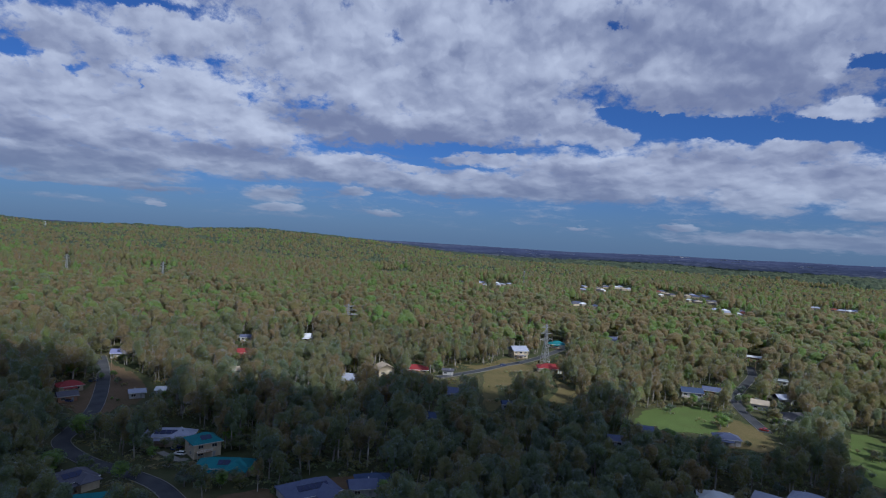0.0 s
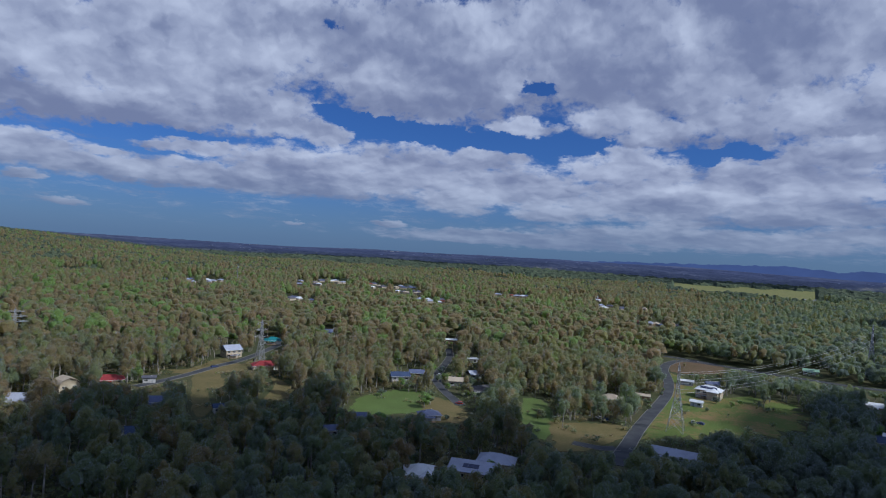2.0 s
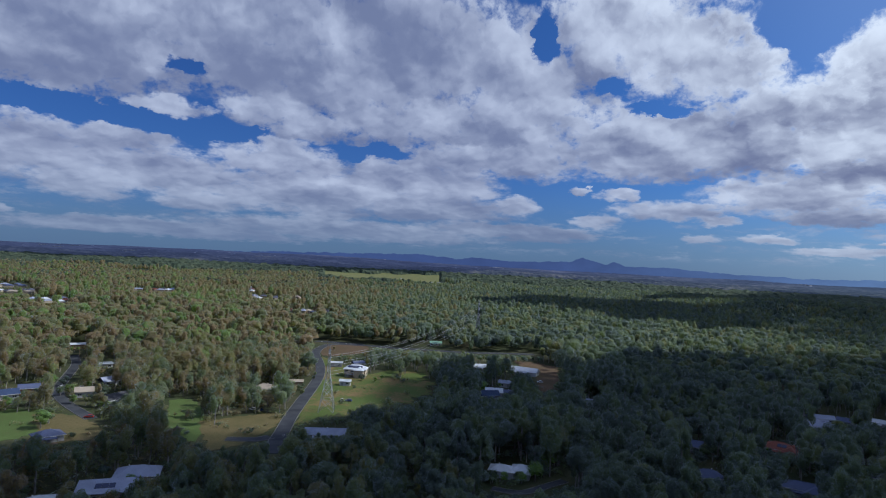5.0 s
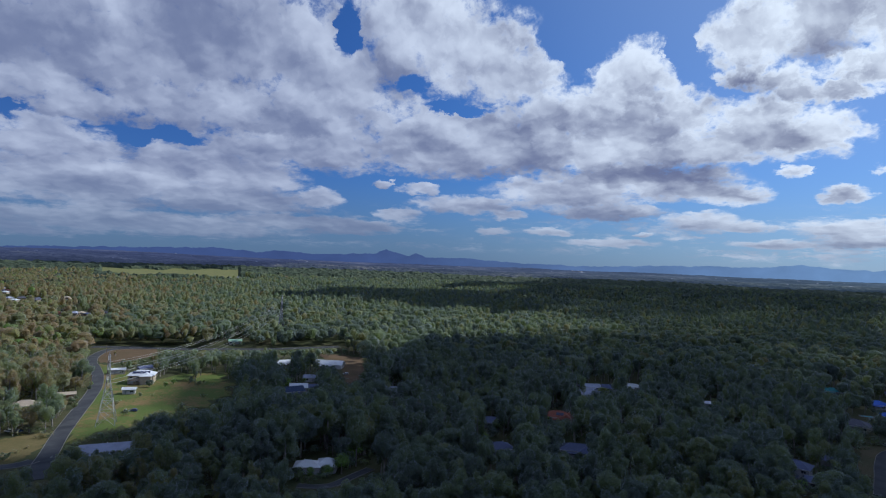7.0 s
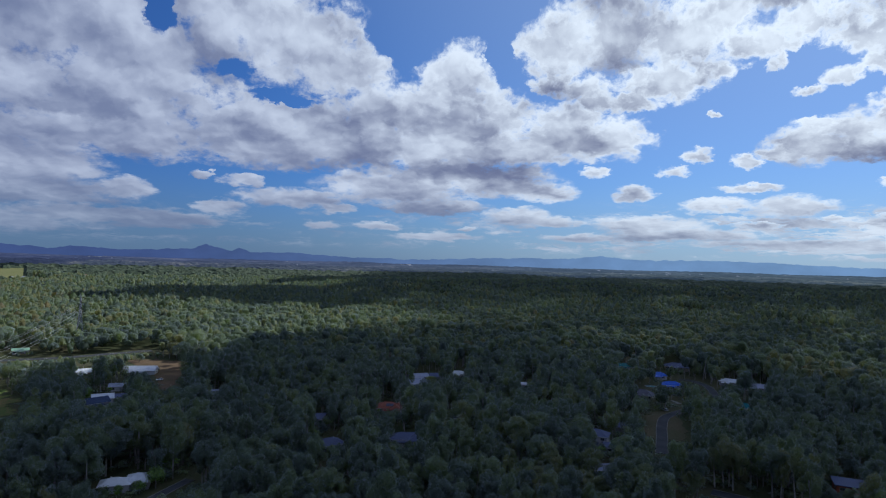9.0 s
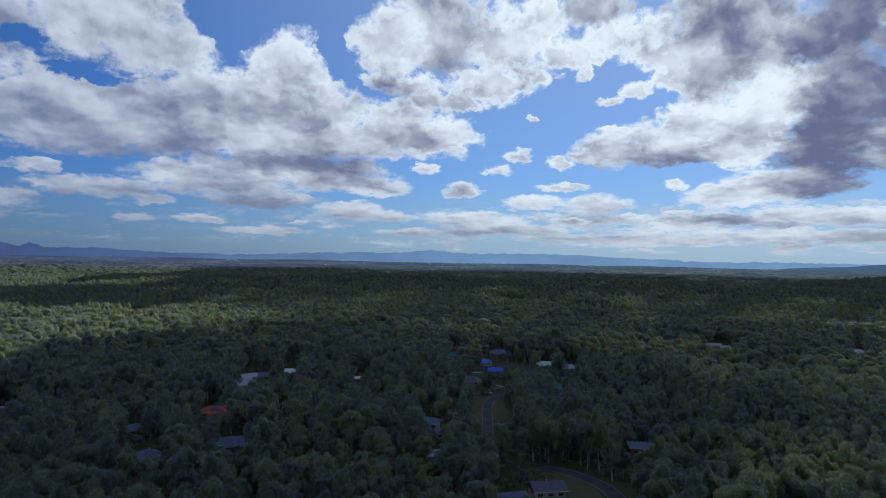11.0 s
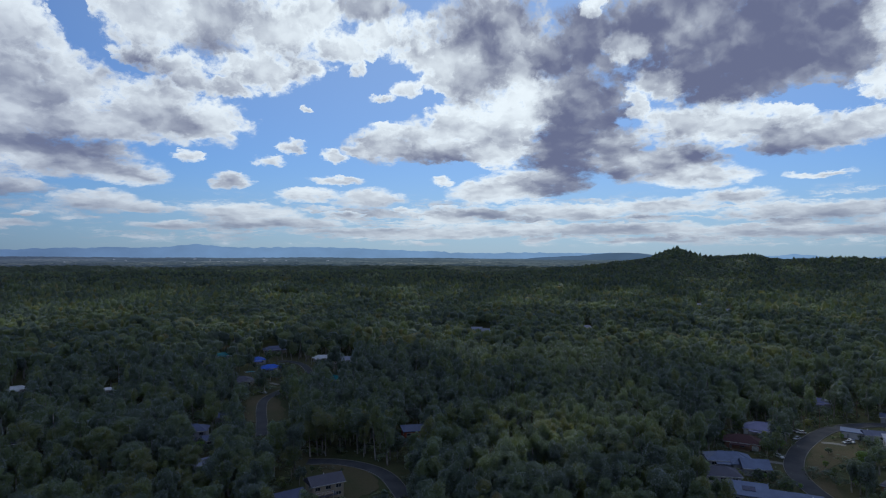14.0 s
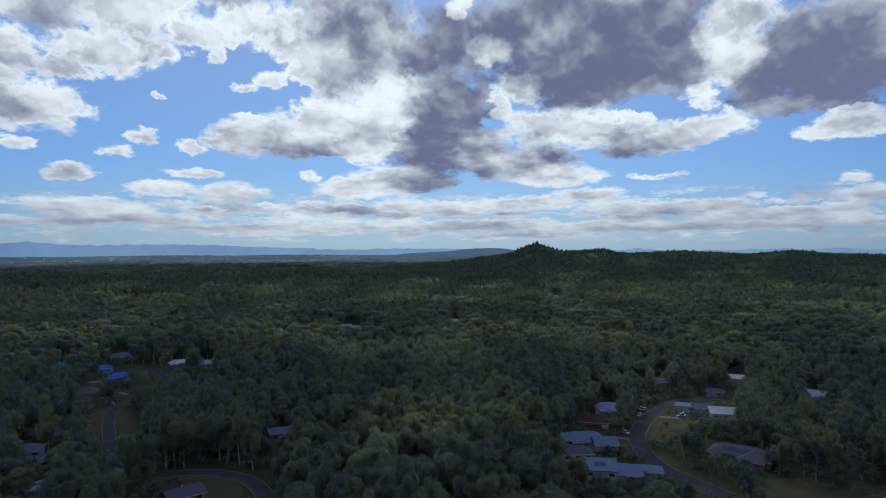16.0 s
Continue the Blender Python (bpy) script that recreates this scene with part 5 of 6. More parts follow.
house(-151.9, 480.1, 9, 6, 8, 1, "gable", "slate", "white", 0)
house(-135.9, 421.4, 12, 8, 23, 1, "gable", "red", "cream", 0)
house(-32.2, 381.1, 10, 9, 25, 2, "gambrel", "cream", "cream", 0)
house(-50.5, 362.4, 16, 10, -12, 1, "gable", "pale", "grey", 0)
house(-13.0, 402.2, 16, 9, 2, 1, "hip", "red", "cream", 0)
house(65.4, 480.4, 12, 11, 17, 2, "gable", "pale", "cream", 0)
house(107.7, 538.9, 14, 10, -11, 1, "hip", "teal", "white", 0)
house(82.1, 431.8, 17, 10, -1, 1, "hip", "red", "cream", 0)
house(-140.4, 314.2, 8, 5, 9, 1, "gable", "white", "white", 0)
house(-151.4, 306.7, 7, 5, 31, 1, "gable", "pale", "grey", 0)
house(-122.6, 368.1, 8, 6, 18, 1, "gable", "cream", "cream", 0)
house(-22.8, 208.7, 9, 7, 16, 1, "gable", "slate", "grey", 0)
house(279.8, 531.7, 22, 9, -28, 1, "flat", "white", "brick", 0)
house(170.7, 583.3, 14, 10, 4, 1, "gable", "slate", "cream", 0)
house(159.2, 371.3, 12, 8, -13, 2, "gable", "blue", "grey", 0)
house(180.2, 390.3, 10, 7, -25, 1, "gable", "slate", "brick", 0)
house(250.0, 434.7, 9, 7, -20, 1, "flat", "white", "white", 0)
house(221.1, 379.7, 9, 8, -0, 1, "gable", "pale", "white", 0)
house(195.8, 359.9, 9, 6, -29, 1, "skillion", "cream", "grey", 0)
house(198.6, 334.0, 13, 9, 9, 1, "gable", "dark", "grey", 0)
house(142.8, 289.9, 11, 8, -11, 1, "hip", "slate", "grey", 0)
house(103.8, 215.2, 12, 10, -21, 1, "cross", "white", "cream", 0)
house(124.1, 210.6, 17, 9, -39, 1, "skillion", "pale", "cream", 3)
house(140.8, 217.7, 15, 10, -41, 1, "hip", "pale", "cream", 0)
house(276.7, 297.1, 13, 9, -63, 1, "hip", "cream", "brick", 0)
house(303.8, 297.4, 9, 7, -46, 1, "flat", "cream", "brick", 0)
house(360.8, 291.8, 16, 11, -61, 2, "cross", "white", "cream", 5)
house(379.7, 327.6, 9, 6, -49, 1, "flat", "white", "grey", 0)
house(392.7, 315.5, 9, 6, -31, 1, "gable", "slate", "grey", 0)
house(329.2, 275.2, 7, 4, -60, 1, "gable", "white", "white", 0)
house(456.4, 236.2, 11, 8, -53, 1, "gable", "white", "brick", 0)
house(468.6, 200.0, 22, 10, -82, 1, "gable", "white", "white", 0)
house(365.6, 181.0, 12, 9, -44, 1, "gable", "blue", "grey", 0)
house(379.9, 174.6, 8, 6, -65, 1, "gable", "slate", "grey", 0)
house(228.5, 198.4, 24, 8, -53, 1, "gable", "pale", "grey", 0)
house(104.9, 294.8, 7, 6, -15, 1, "gable", "slate", "grey", 0)
house(40.8, 327.3, 6, 5, 3, 1, "gable", "blue", "grey", 0)
house(82.2, 268.2, 6, 6, -7, 2, "gable", "slate", "grey", 0)
house(12.9, 345.6, 14, 8, -12, 1, "gable", "slate", "grey", 0)
house(-1.1, 294.8, 12, 8, -10, 1, "hip", "blue", "grey", 0)
house(8.7, 401.9, 7, 5, -1, 1, "flat", "grey", "grey", 0)
house(377.4, 114.1, 12, 10, -83, 2, "gable", "pale", "white", 1)
house(376.8, 182.6, 11, 8, -64, 1, "gable", "white", "white", 0)
house(410.5, 189.7, 9, 6, -75, 1, "gable", "pale", "white", 0)
house(237.7, 109.4, 10, 7, -73, 1, "hip", "white", "white", 0)
house(242.3, 102.5, 8, 9, -75, 1, "hip", "white", "grey", 0)
house(363.4, 8.7, 18, 11, -97, 1, "cross", "tile", "cream", 2)
house(290.5, 35.8, 13, 9, -58, 1, "hip", "slate", "grey", 0)
house(336.2, 48.9, 10, 8, -82, 1, "gable", "slate", "grey", 0)
house(301.1, -1.6, 17, 9, -90, 1, "cross", "slate", "grey", 0)
house(437.9, -8.1, 15, 8, -81, 1, "gable", "pale", "cream", 0)
house(463.4, -23.4, 10, 7, -93, 1, "gable", "slate", "grey", 0)
house(476.3, -40.1, 14, 7, -100, 1, "hip", "white", "white", 0)
house(436.6, -84.8, 18, 7, -96, 1, "flat", "white", "white", 0)
house(301.2, -96.6, 12, 9, -118, 2, "hip", "slate", "grey", 0)
house(325.6, -119.6, 8, 6, -110, 1, "gable", "slate", "grey", 0)
house(289.6, -101.6, 9, 6, -99, 1, "gable", "slate", "grey", 0)
house(527.6, -241.2, 20, 11, -110, 1, "cross", "slate", "cream", 0)
house(482.8, -205.9, 11, 9, -103, 1, "hip", "bright", "white", 0)
house(443.7, -199.3, 14, 9, -104, 1, "hip", "bright", "brick", 0)
house(410.9, -163.3, 16, 11, -122, 1, "hip", "grey", "cream", 0)
house(523.9, -191.3, 15, 8, -105, 1, "gable", "teal", "white", 0)
house(460.0, -251.5, 11, 7, -129, 1, "gable", "white", "grey", 0)
house(440.4, -262.0, 15, 8, -131, 1, "gable", "pale", "grey", 0)
house(376.3, -214.6, 16, 9, -128, 1, "hip", "teal", "white", 0)
house(552.0, 339.4, 12, 6, -58, 1, "gable", "green", "white", 0)
house(233.0, -179.7, 13, 10, -118, 2, "flat", "slate", "redblue", 0)
house(201.4, -112.1, 12, 8, -99, 2, "gable", "grey", "cream", 0)
house(202.0, -96.2, 13, 8, -95, 1, "gable", "slate", "grey", 0)
house(450.4, -610.0, 14, 9, -144, 1, "hip", "pale", "grey", 0)
house(504.3, -493.1, 13, 7, -134, 1, "gable", "pale", "grey", 0)
house(532.5, -1054.8, 14, 7, -153, 1, "gable", "pale", "grey", 0)
house(258.4, -85.6, 8, 6, -88, 1, "gable", "pale", "grey", 0)
house(461.3, -9.4, 14, 7, -71, 1, "gable", "pale", "grey", 0)
house(341.2, -29.0, 8, 5, -95, 1, "gable", "grey", "grey", 0)
house(129.9, -322.1, 16, 11, -163, 1, "hip", "lilac", "white", 0)
house(127.3, -293.3, 15, 10, -157, 1, "hip", "maroon", "brick", 0)
house(120.5, -263.2, 18, 10, -140, 1, "cross", "steel", "grey", 0)
house(108.8, -261.5, 10, 9, -142, 1, "gable", "steel", "grey", 0)
house(110.8, -235.4, 13, 9, -140, 2, "hip", "grey", "white", 0)
house(94.8, -223.3, 12, 9, -152, 2, "skillion", "steel", "white", 2)
house(86.3, -230.9, 10, 9, -155, 1, "skillion", "steel", "white", 0)
house(80.2, -239.1, 8, 8, -156, 1, "flat", "steel", "white", 0)
house(77.2, -347.3, 14, 9, -157, 1, "skillion", "pale", "white", 0)
house(97.6, -350.7, 11, 7, -164, 1, "flat", "steel", "white", 0)
house(90.1, -352.8, 9, 6, -146, 1, "gable", "slate", "grey", 0)
house(56.1, -282.6, 24, 13, -181, 1, "cross", "grey", "brick", 6)
house(131.2, -406.6, 11, 8, -162, 1, "hip", "lilac", "grey", 0)
house(92.0, -447.1, 10, 7, -168, 1, "gable", "white", "white", 0)
house(44.3, -424.7, 14, 8, -174, 1, "gable", "pale", "grey", 0)
house(93.5, -396.5, 9, 6, -167, 1, "gable", "blue", "grey", 0)
house(446.4, -979.0, 14, 8, -155, 1, "gable", "pale", "grey", 0)
house(524.1, -494.3, 13, 7, -133, 1, "gable", "pale", "grey", 0)
house(1931.4, -3316.7, 12, 8, -150, 1, "gable", "red", "cream", 0)


# ---- the far suburb ----
def far_house(x, y, w, d, turn, roof_colour):
    root = new("house")
    root.matrix_world = pose(x, y, float(terrain(x, y)), 0, 0, turn)
    tagged(root, f"small far house with {ROOFS[roof_colour][0]} roof in the suburb", "house", "houses of the far suburb")
    part("wall", Geo().box(-w / 2, -d / 2, -2, w / 2, d / 2, 3.2), M_WALL["cream"], root)
    roof, h = roof_geo("hip", w, d, 3.2)
    part("roof", roof, M_ROOF[roof_colour], root)
    if math.hypot(x, y) < OPEN_R - 60:
        mark(open_plan, x, y, w * 0.22, 14)
        mark(bare_plan, x, y, w * 0.7)


far_rng = random.Random(9)
for sx, sy, sr in SUBURBS:
    for i in range(4 + sr // 12):
        fx, fy = sx + far_rng.gauss(0, 0.5) * sr, sy + far_rng.gauss(0, 0.5) * sr
        far_house(round(fx, 1), round(fy, 1), far_rng.uniform(10, 16), far_rng.uniform(8, 11), far_rng.randrange(0, 180), far_rng.choice(["white", "pale", "pale", "slate", "cream", "grey", "tile"]))


def warehouse(az, r, w, turn):
    root = new("warehouse")
    x, y = r * math.sin(radians(az)), r * math.cos(radians(az))
    root.matrix_world = pose(x, y, float(terrain(x, y)) + 4, 0, 0, -az + turn)
    tagged(root, "long white industrial shed on the far plain", "warehouse", "sheds on the far plain")
    part("wall", Geo().box(-w / 2, -18, -6, w / 2, 18, 4), M_WALL["grey"], root)
    part("roof", roof_geo("flat", w, 36, 4, 1.0)[0], M_ROOF["white"], root)


for i in range(26):
    warehouse(round(far_rng.choice([6, 8, 9, 11, 12, 14, 22, 25, 27, 31, 63, 90]) + far_rng.uniform(-1, 1), 2), round(far_rng.uniform(3300, 4500)), round(far_rng.uniform(20, 70)), far_rng.choice([0, 10, -15]))


def town_block(az, r, w, d):
    root = new("far_building")
    x, y = r * math.sin(radians(az)), r * math.cos(radians(az))
    root.matrix_world = pose(x, y, float(terrain(x, y)) + 2, 0, 0, -az)
    tagged(root, "tiny pale building of a far town on the plain", "building", "buildings of the far town")
    part("wall", Geo().box(-w / 2, -d / 2, -8, w / 2, d / 2, 3.5), M_WALL["grey"], root)
    part("roof", roof_geo("hip", w, d, 3.5)[0], M_ROOF["pale"], root)


for i in range(110):
    az = far_rng.choice([20, 30, 38, 45, 56, 62, 68, 80, 88, 104, 109, 114, 121, 128, 133])
    town_block(round(az + far_rng.gauss(0, 2.0), 2), round(far_rng.uniform(3000, 4500)), round(far_rng.uniform(8, 22)), round(far_rng.uniform(8, 14)))


# ---- power line ----
def beam(g, a, b, t):
    a, b = Vector(a), Vector(b)
    d = (b - a).normalized()
    u = d.orthogonal().normalized()
    w = d.cross(u)
    c = [p + u * s * t + w * q * t for p in (a, b) for s, q in ((-1, -1), (1, -1), (1, 1), (-1, 1))]
    g.add(c, [(0, 1, 5, 4), (1, 2, 6, 5), (2, 3, 7, 6), (3, 0, 4, 7), (0, 3, 2, 1), (4, 5, 6, 7)])


def pylon(x, y, height, turn, arms=3, wide=0.19, t=0.07, span=1.0):
    """A lattice tower: four tapering legs, braces, cross arms and insulator strings."""
    root = new("transmission_tower")
    root.matrix_world = pose(x, y, float(terrain(x, y)), 0, 0, turn)
    tagged(root, "grey galvanised steel lattice tower carrying power lines", "pylon", "towers of the power line")
    k = 1 + 0.45 * height / 90
    mark(open_plan, x * k, y * k, 2.0, math.hypot(x, y) * 0.45 * height / 90)
    mark(bare_plan, x, y, 4.0)
    waist = 0.62 * height
    half = lambda z: (height * wide / 2) * (1 - z / waist) + 0.9 * z / waist if z < waist else 0.9 - 0.5 * (z - waist) / (height - waist)
    levels = [0, 0.2, 0.36, 0.5, 0.62, 0.72, 0.81, 0.90, 1.0]
    legs, braces = [Geo() for i in range(4)], Geo()
    corner = lambda z, i: ((1, 1, -1, -1)[i] * half(z), (1, -1, -1, 1)[i] * half(z), z)
    for l0, l1 in zip(levels, levels[1:]):
        z0, z1 = l0 * height, l1 * height
        for i in range(4):
            j = (i + 1) % 4
            beam(braces, corner(z0, i), corner(z1, j), t * 0.7)
            beam(braces, corner(z0, j), corner(z1, i), t * 0.7)
            beam(braces, corner(z1, i), corner(z1, j), t * 0.7)
    for i, g in enumerate(legs):
        g.tube([corner(l * height, i) for l in levels], [t * 1.5] * len(levels), 4)
        part("leg", g, M_STEEL, root)
    part("bracing", braces, M_STEEL, root)
    hooks = []
    for k, l in enumerate((0.66, 0.80, 0.93)[:arms]):
        z, reach = l * height, span * height * (0.17, 0.145, 0.12)[k]
        for s in (-1, 1):
            g = Geo()
            tip = (s * reach, 0, z + 0.3)
            for q in (-1, 1):
                beam(g, (s * half(z), q * half(z), z), tip, t * 0.8)
                beam(g, (s * half(z), q * half(z), z + 0.055 * height), tip, t * 0.7)
            beam(g, (s * reach * 0.5, -half(z) * 0.5, z + 0.2), (s * reach * 0.5, half(z) * 0.5, z + 0.2), t * 0.6)
            arm = part("cross_arm", g, M_STEEL, root)
            ins = Geo().tube([(tip[0], 0, tip[2]), (tip[0], 0, tip[2] - 1.0), (tip[0], 0, tip[2] - 2.2)], [0.10, 0.16, 0.10], 6)
            part("insulator", ins, M_CERAMIC, arm, "brown insulator string")
            hooks.append(root.matrix_world @ Vector((tip[0], 0, tip[2] - 2.2)))
    g = Geo()
    beam(g, (0, 0, height * 0.99), (0, 0, height * 1.05), t)
    part("peak", g, M_STEEL, root)
    return hooks


def wires(a, b, sag, radius):
    """Sagging conductors between the hooks of two towers."""
    for p, q in zip(a, b):
        n = 24
        pts = [p.lerp(q, i / n) - Vector((0, 0, sag * 4 * (i / n) * (1 - i / n))) for i in range(n + 1)]
        ob = new("power_cable", Geo().tube(pts, [radius] * (n + 1), 4).mesh("power_cable", M_WIRE))
        tagged(ob, "thin grey sagging power cable strung between towers", "cable", "cables of the power line")


h_near = pylon(267.0, 236.0, 36, 35, wide=0.25, t=0.08)
h_east = pylon(627.0, 329.0, 45, 35, 3, 0.17, 0.17)
wires(h_near, h_east, 9.0, 0.06)
pylon(79.1, 436.1, 33, 25, t=0.09)
pylon(-80.8, 539.0, 27, 10, t=0.12, span=1.9)
pylon(-419.0, 908.0, 31, 35, 3, 0.19, 0.13)
pylon(-581.0, 934.0, 33, 35, 3, 0.19, 0.13)
pylon(-1185.0, 1794.0, 30, 35, 3, 0.19, 0.2)

pole = new("monopole_mast")
pole.location = (162.0, 1172.0, float(terrain(162, 1172)))
tagged(pole, "slim pale steel communications mast above the trees", "mast")
part("shaft", Geo().tube([(0, 0, -1), (0, 0, 20), (0, 0, 40)], [0.8, 0.6, 0.4], 8), M_STEEL, pole)
part("antenna_head", Geo().tube([(0, 0, 36.5), (0, 0, 36.7), (0, 0, 39.2), (0, 0, 39.4)], [0.5, 1.5, 1.5, 0.5], 8), M_STEEL, pole, "ring of pale antennas")


# ---- timber poles of the street supply ----
def power_pole(x, y, turn):
    root = new("power_pole")
    root.matrix_world = pose(x, y, 0, 0, 0, turn)
    tagged(root, "weathered timber power pole with a crossarm beside the road", "pole", "street poles")
    part("pole", Geo().tube([(0, 0, -0.5), (0, 0, 5), (0, 0, 10)], [0.17, 0.15, 0.11], 8), M_TIMBER, root)
    arm = part("crossarm", Geo().box(-1.1, -0.06, 9.2, 1.1, 0.06, 9.34), M_TIMBER, root)
    for a in (-0.95, -0.35, 0.35, 0.95):
        part("insulator", Geo().tube([(a, 0, 9.34), (a, 0, 9.45), (a, 0, 9.55)], [0.05, 0.08, 0.04], 6), M_CERAMIC, arm)
    part("lamp_arm", Geo().tube([(0, 0, 8.2), (0, -1.0, 8.6), (0, -1.9, 8.6)], [0.04, 0.04, 0.04], 5), M_STEEL, root)
    part("lamp_head", Geo().box(-0.13, -2.4, 8.52, 0.13, -1.85, 8.66), M_STEEL, root)
    mark(bare_plan, x, y, 3.0)
    mark(open_plan, x * 1.05, y * 1.05, 0.5, 5.0)


power_pole(107.4, -389.2, 20)
power_pole(115.2, -335.1, 70)
power_pole(437.5, 390.1, 30)
power_pole(329.5, 304.1, 60)
power_pole(249.9, 469.4, 40)
power_pole(-187.4, 347.8, 20)
power_pole(114.9, -355.8, 10)


# ---- cars ----
def vehicle(x, y, turn, colour):
    root = new("car")
    root.matrix_world = pose(x, y, 0.16, 0, 0, turn)
    tagged(root, f"{colour} parked car standing on the drive", "car", "parked cars")
    g = Geo()
    prof = [(-2.2, 0.35), (2.2, 0.35), (2.25, 0.75), (1.3, 0.95), (-2.2, 0.98)]
    for s in (0,):
        g.add([(a, -0.88, z) for a, z in prof] + [(a, 0.88, z) for a, z in prof], [(0, 1, 2, 3, 4), (9, 8, 7, 6, 5)] + [(i, i + 5, (i + 1) % 5 + 5, (i + 1) % 5) for i in range(5)])
    cab = [(-2.0, 0.96), (1.2, 0.96), (0.45, 1.48), (-1.7, 1.48)]
    g2 = Geo().add([(a, -0.8 if i < 2 else -0.66, z) for i, (a, z) in enumerate(cab)] + [(a, 0.8 if i < 2 else 0.66, z) for i, (a, z) in enumerate(cab)], [(0, 1, 2, 3), (7, 6, 5, 4)] + [(i, i + 4, (i + 1) % 4 + 4, (i + 1) % 4) for i in range(4)])
    part("body", g, M_CAR[colour], root)
    part("cabin_glass", g2, M_GLASS, root, "dark tinted windows")
    part("cabin_roof", Geo().box(-1.68, -0.66, 1.48, 0.44, 0.66, 1.54), M_CAR[colour], root)
    for a in (-1.35, 1.4):
        for s in (-1, 1):
            w = part("wheel", Geo().tube([(a, s * 0.68, 0.33), (a, s * 0.9, 0.33)], [0.33, 0.33], 10), M_TYRE, root)
            part("rim", Geo().tube([(a, s * 0.89, 0.33), (a, s * 0.915, 0.33)], [0.19, 0.17], 8), M_STEEL, w)
    for s in (-1, 1):
        part("headlight", Geo().box(2.17, s * 0.65 - 0.16, 0.62, 2.27, s * 0.65 + 0.16, 0.74), M_FASCIA, root)


vehicle(-177.4, 291.8, 0, "blue")
vehicle(-187.9, 331.1, 67, "blue")
vehicle(174.0, 314.1, 134, "red")
vehicle(198.7, 390.0, 21, "white")
vehicle(240.0, 267.0, 88, "white")
vehicle(240.8, 262.9, 155, "blue")
vehicle(291.5, 245.5, 42, "white")
vehicle(293.7, 242.2, 109, "blue")
vehicle(118.6, -337.5, 176, "white")
vehicle(96.8, -336.0, 63, "silver")
vehicle(96.0, -339.5, 130, "white")
vehicle(374.3, -163.8, 17, "silver")
vehicle(114.8, -324.4, 84, "silver")
vehicle(109.5, -289.3, 151, "white")
vehicle(117.3, -337.0, 38, "white")
vehicle(95.5, -340.0, 105, "blue")
vehicle(-97.2, 233.2, 172, "white")
vehicle(-101.0, 238.8, 59, "blue")
vehicle(444.6, 176.4, 126, "white")
vehicle(49.6, 441.3, 13, "blue")
vehicle(196.6, 387.9, 80, "white")
vehicle(204.0, 380.7, 147, "white")


# ---- a backyard swimming pool ----
px, py = (450.2, -185.9)
pool = new("swimming_pool")
pool.matrix_world = pose(px, py, 0.1, 0, 0, -100)
tagged(pool, "small bright cyan backyard swimming pool with pale paving", "swimming pool")
g = Geo()
for a in ((-4.2, -2.8, 4.2, -1.7), (-4.2, 1.7, 4.2, 2.8), (-4.2, -1.7, -3.2, 1.7), (3.2, -1.7, 4.2, 1.7)):
    g.box(a[0], a[1], -0.2, a[2], a[3], 0.15)
part("paving", g, M_KERB, pool, "pale concrete paving round the water")
part("water", Geo().box(-3.2, -1.7, -0.2, 3.2, 1.7, 0.03), M_POOL, pool, "clear cyan water")
mark(open_plan, px, py, 3.0)
mark(bare_plan, px, py, 5.0)


# ---- trees ----
def tufts(rng, centres, radii, count, size):
    """Leaf tufts as small plates facing outward from their clump."""
    which = rng.integers(0, len(centres), count)
    out = rng.normal(size=(count, 3))
    out /= np.linalg.norm(out, axis=1)[:, None]
    out[:, 2] = np.where(rng.random(count) < 0.6, np.abs(out[:, 2]), out[:, 2])
    pos = centres[which] + out * (radii[which] * rng.uniform(0.6, 1.0, count)[:, None])
    heart = centres.mean(0)
    swell = (pos - heart) / (np.linalg.norm(pos - heart, axis=1)[:, None] + 1e-6)
    nor = 0.55 * out + 0.75 * swell + rng.normal(0, 0.3, (count, 3)) + (0, 0, 0.2)
    nor /= np.linalg.norm(nor, axis=1)[:, None]
    a = np.cross(nor, rng.normal(size=(count, 3)))
    a /= np.linalg.norm(a, axis=1)[:, None]
    b = np.cross(nor, a)
    s = (size * rng.uniform(0.6, 1.35, count))[:, None]
    leafy = np.stack([pos - a * s, pos + a * s * 0.55 - b * s * 0.75, pos + a * s * 0.55 + b * s * 0.75], 1)
    leafy += rng.normal(0, size * 0.2, leafy.shape)
    heart = centres.mean(0) - (0, 0, 0.06)
    soft = 1.25 * out + 0.65 * (pos - heart) / (np.linalg.norm(pos - heart, axis=1)[:, None] + 1e-6) + rng.normal(0, 0.14, (count, 3)) + (0, 0, 0.45)
    soft /= np.linalg.norm(soft, axis=1)[:, None]
    return leafy.reshape(-1, 3), np.arange(count * 3).reshape(-1, 3), np.repeat(soft, 3, 0)


def crown_shape(rng, kind):
    """Clump centres and sizes of a tree of height 1."""
    n = int(rng.integers(22, 30))
    u = rng.normal(size=(n, 3))
    u = u / np.linalg.norm(u, axis=1)[:, None] * (rng.random(n) ** 0.42)[:, None]
    if kind == "tall":          # gum with a high open crown
        c = u * (0.155, 0.155, 0.33) + (0, 0, 0.62)
        c[:, :2] += rng.normal(0, 0.025, 2)
        size = rng.uniform(0.050, 0.085, n)
    else:                       # broad rounded crown, leafy nearly to the ground
        c = u * (0.25, 0.25, 0.31) + (0, 0, 0.56)
        size = rng.uniform(0.07, 0.125, n)
    r = np.stack([size, size, size * (rng.uniform(1.0, 1.5, n) if kind == "tall" else rng.uniform(0.8, 1.15, n))], 1)
    return c, r


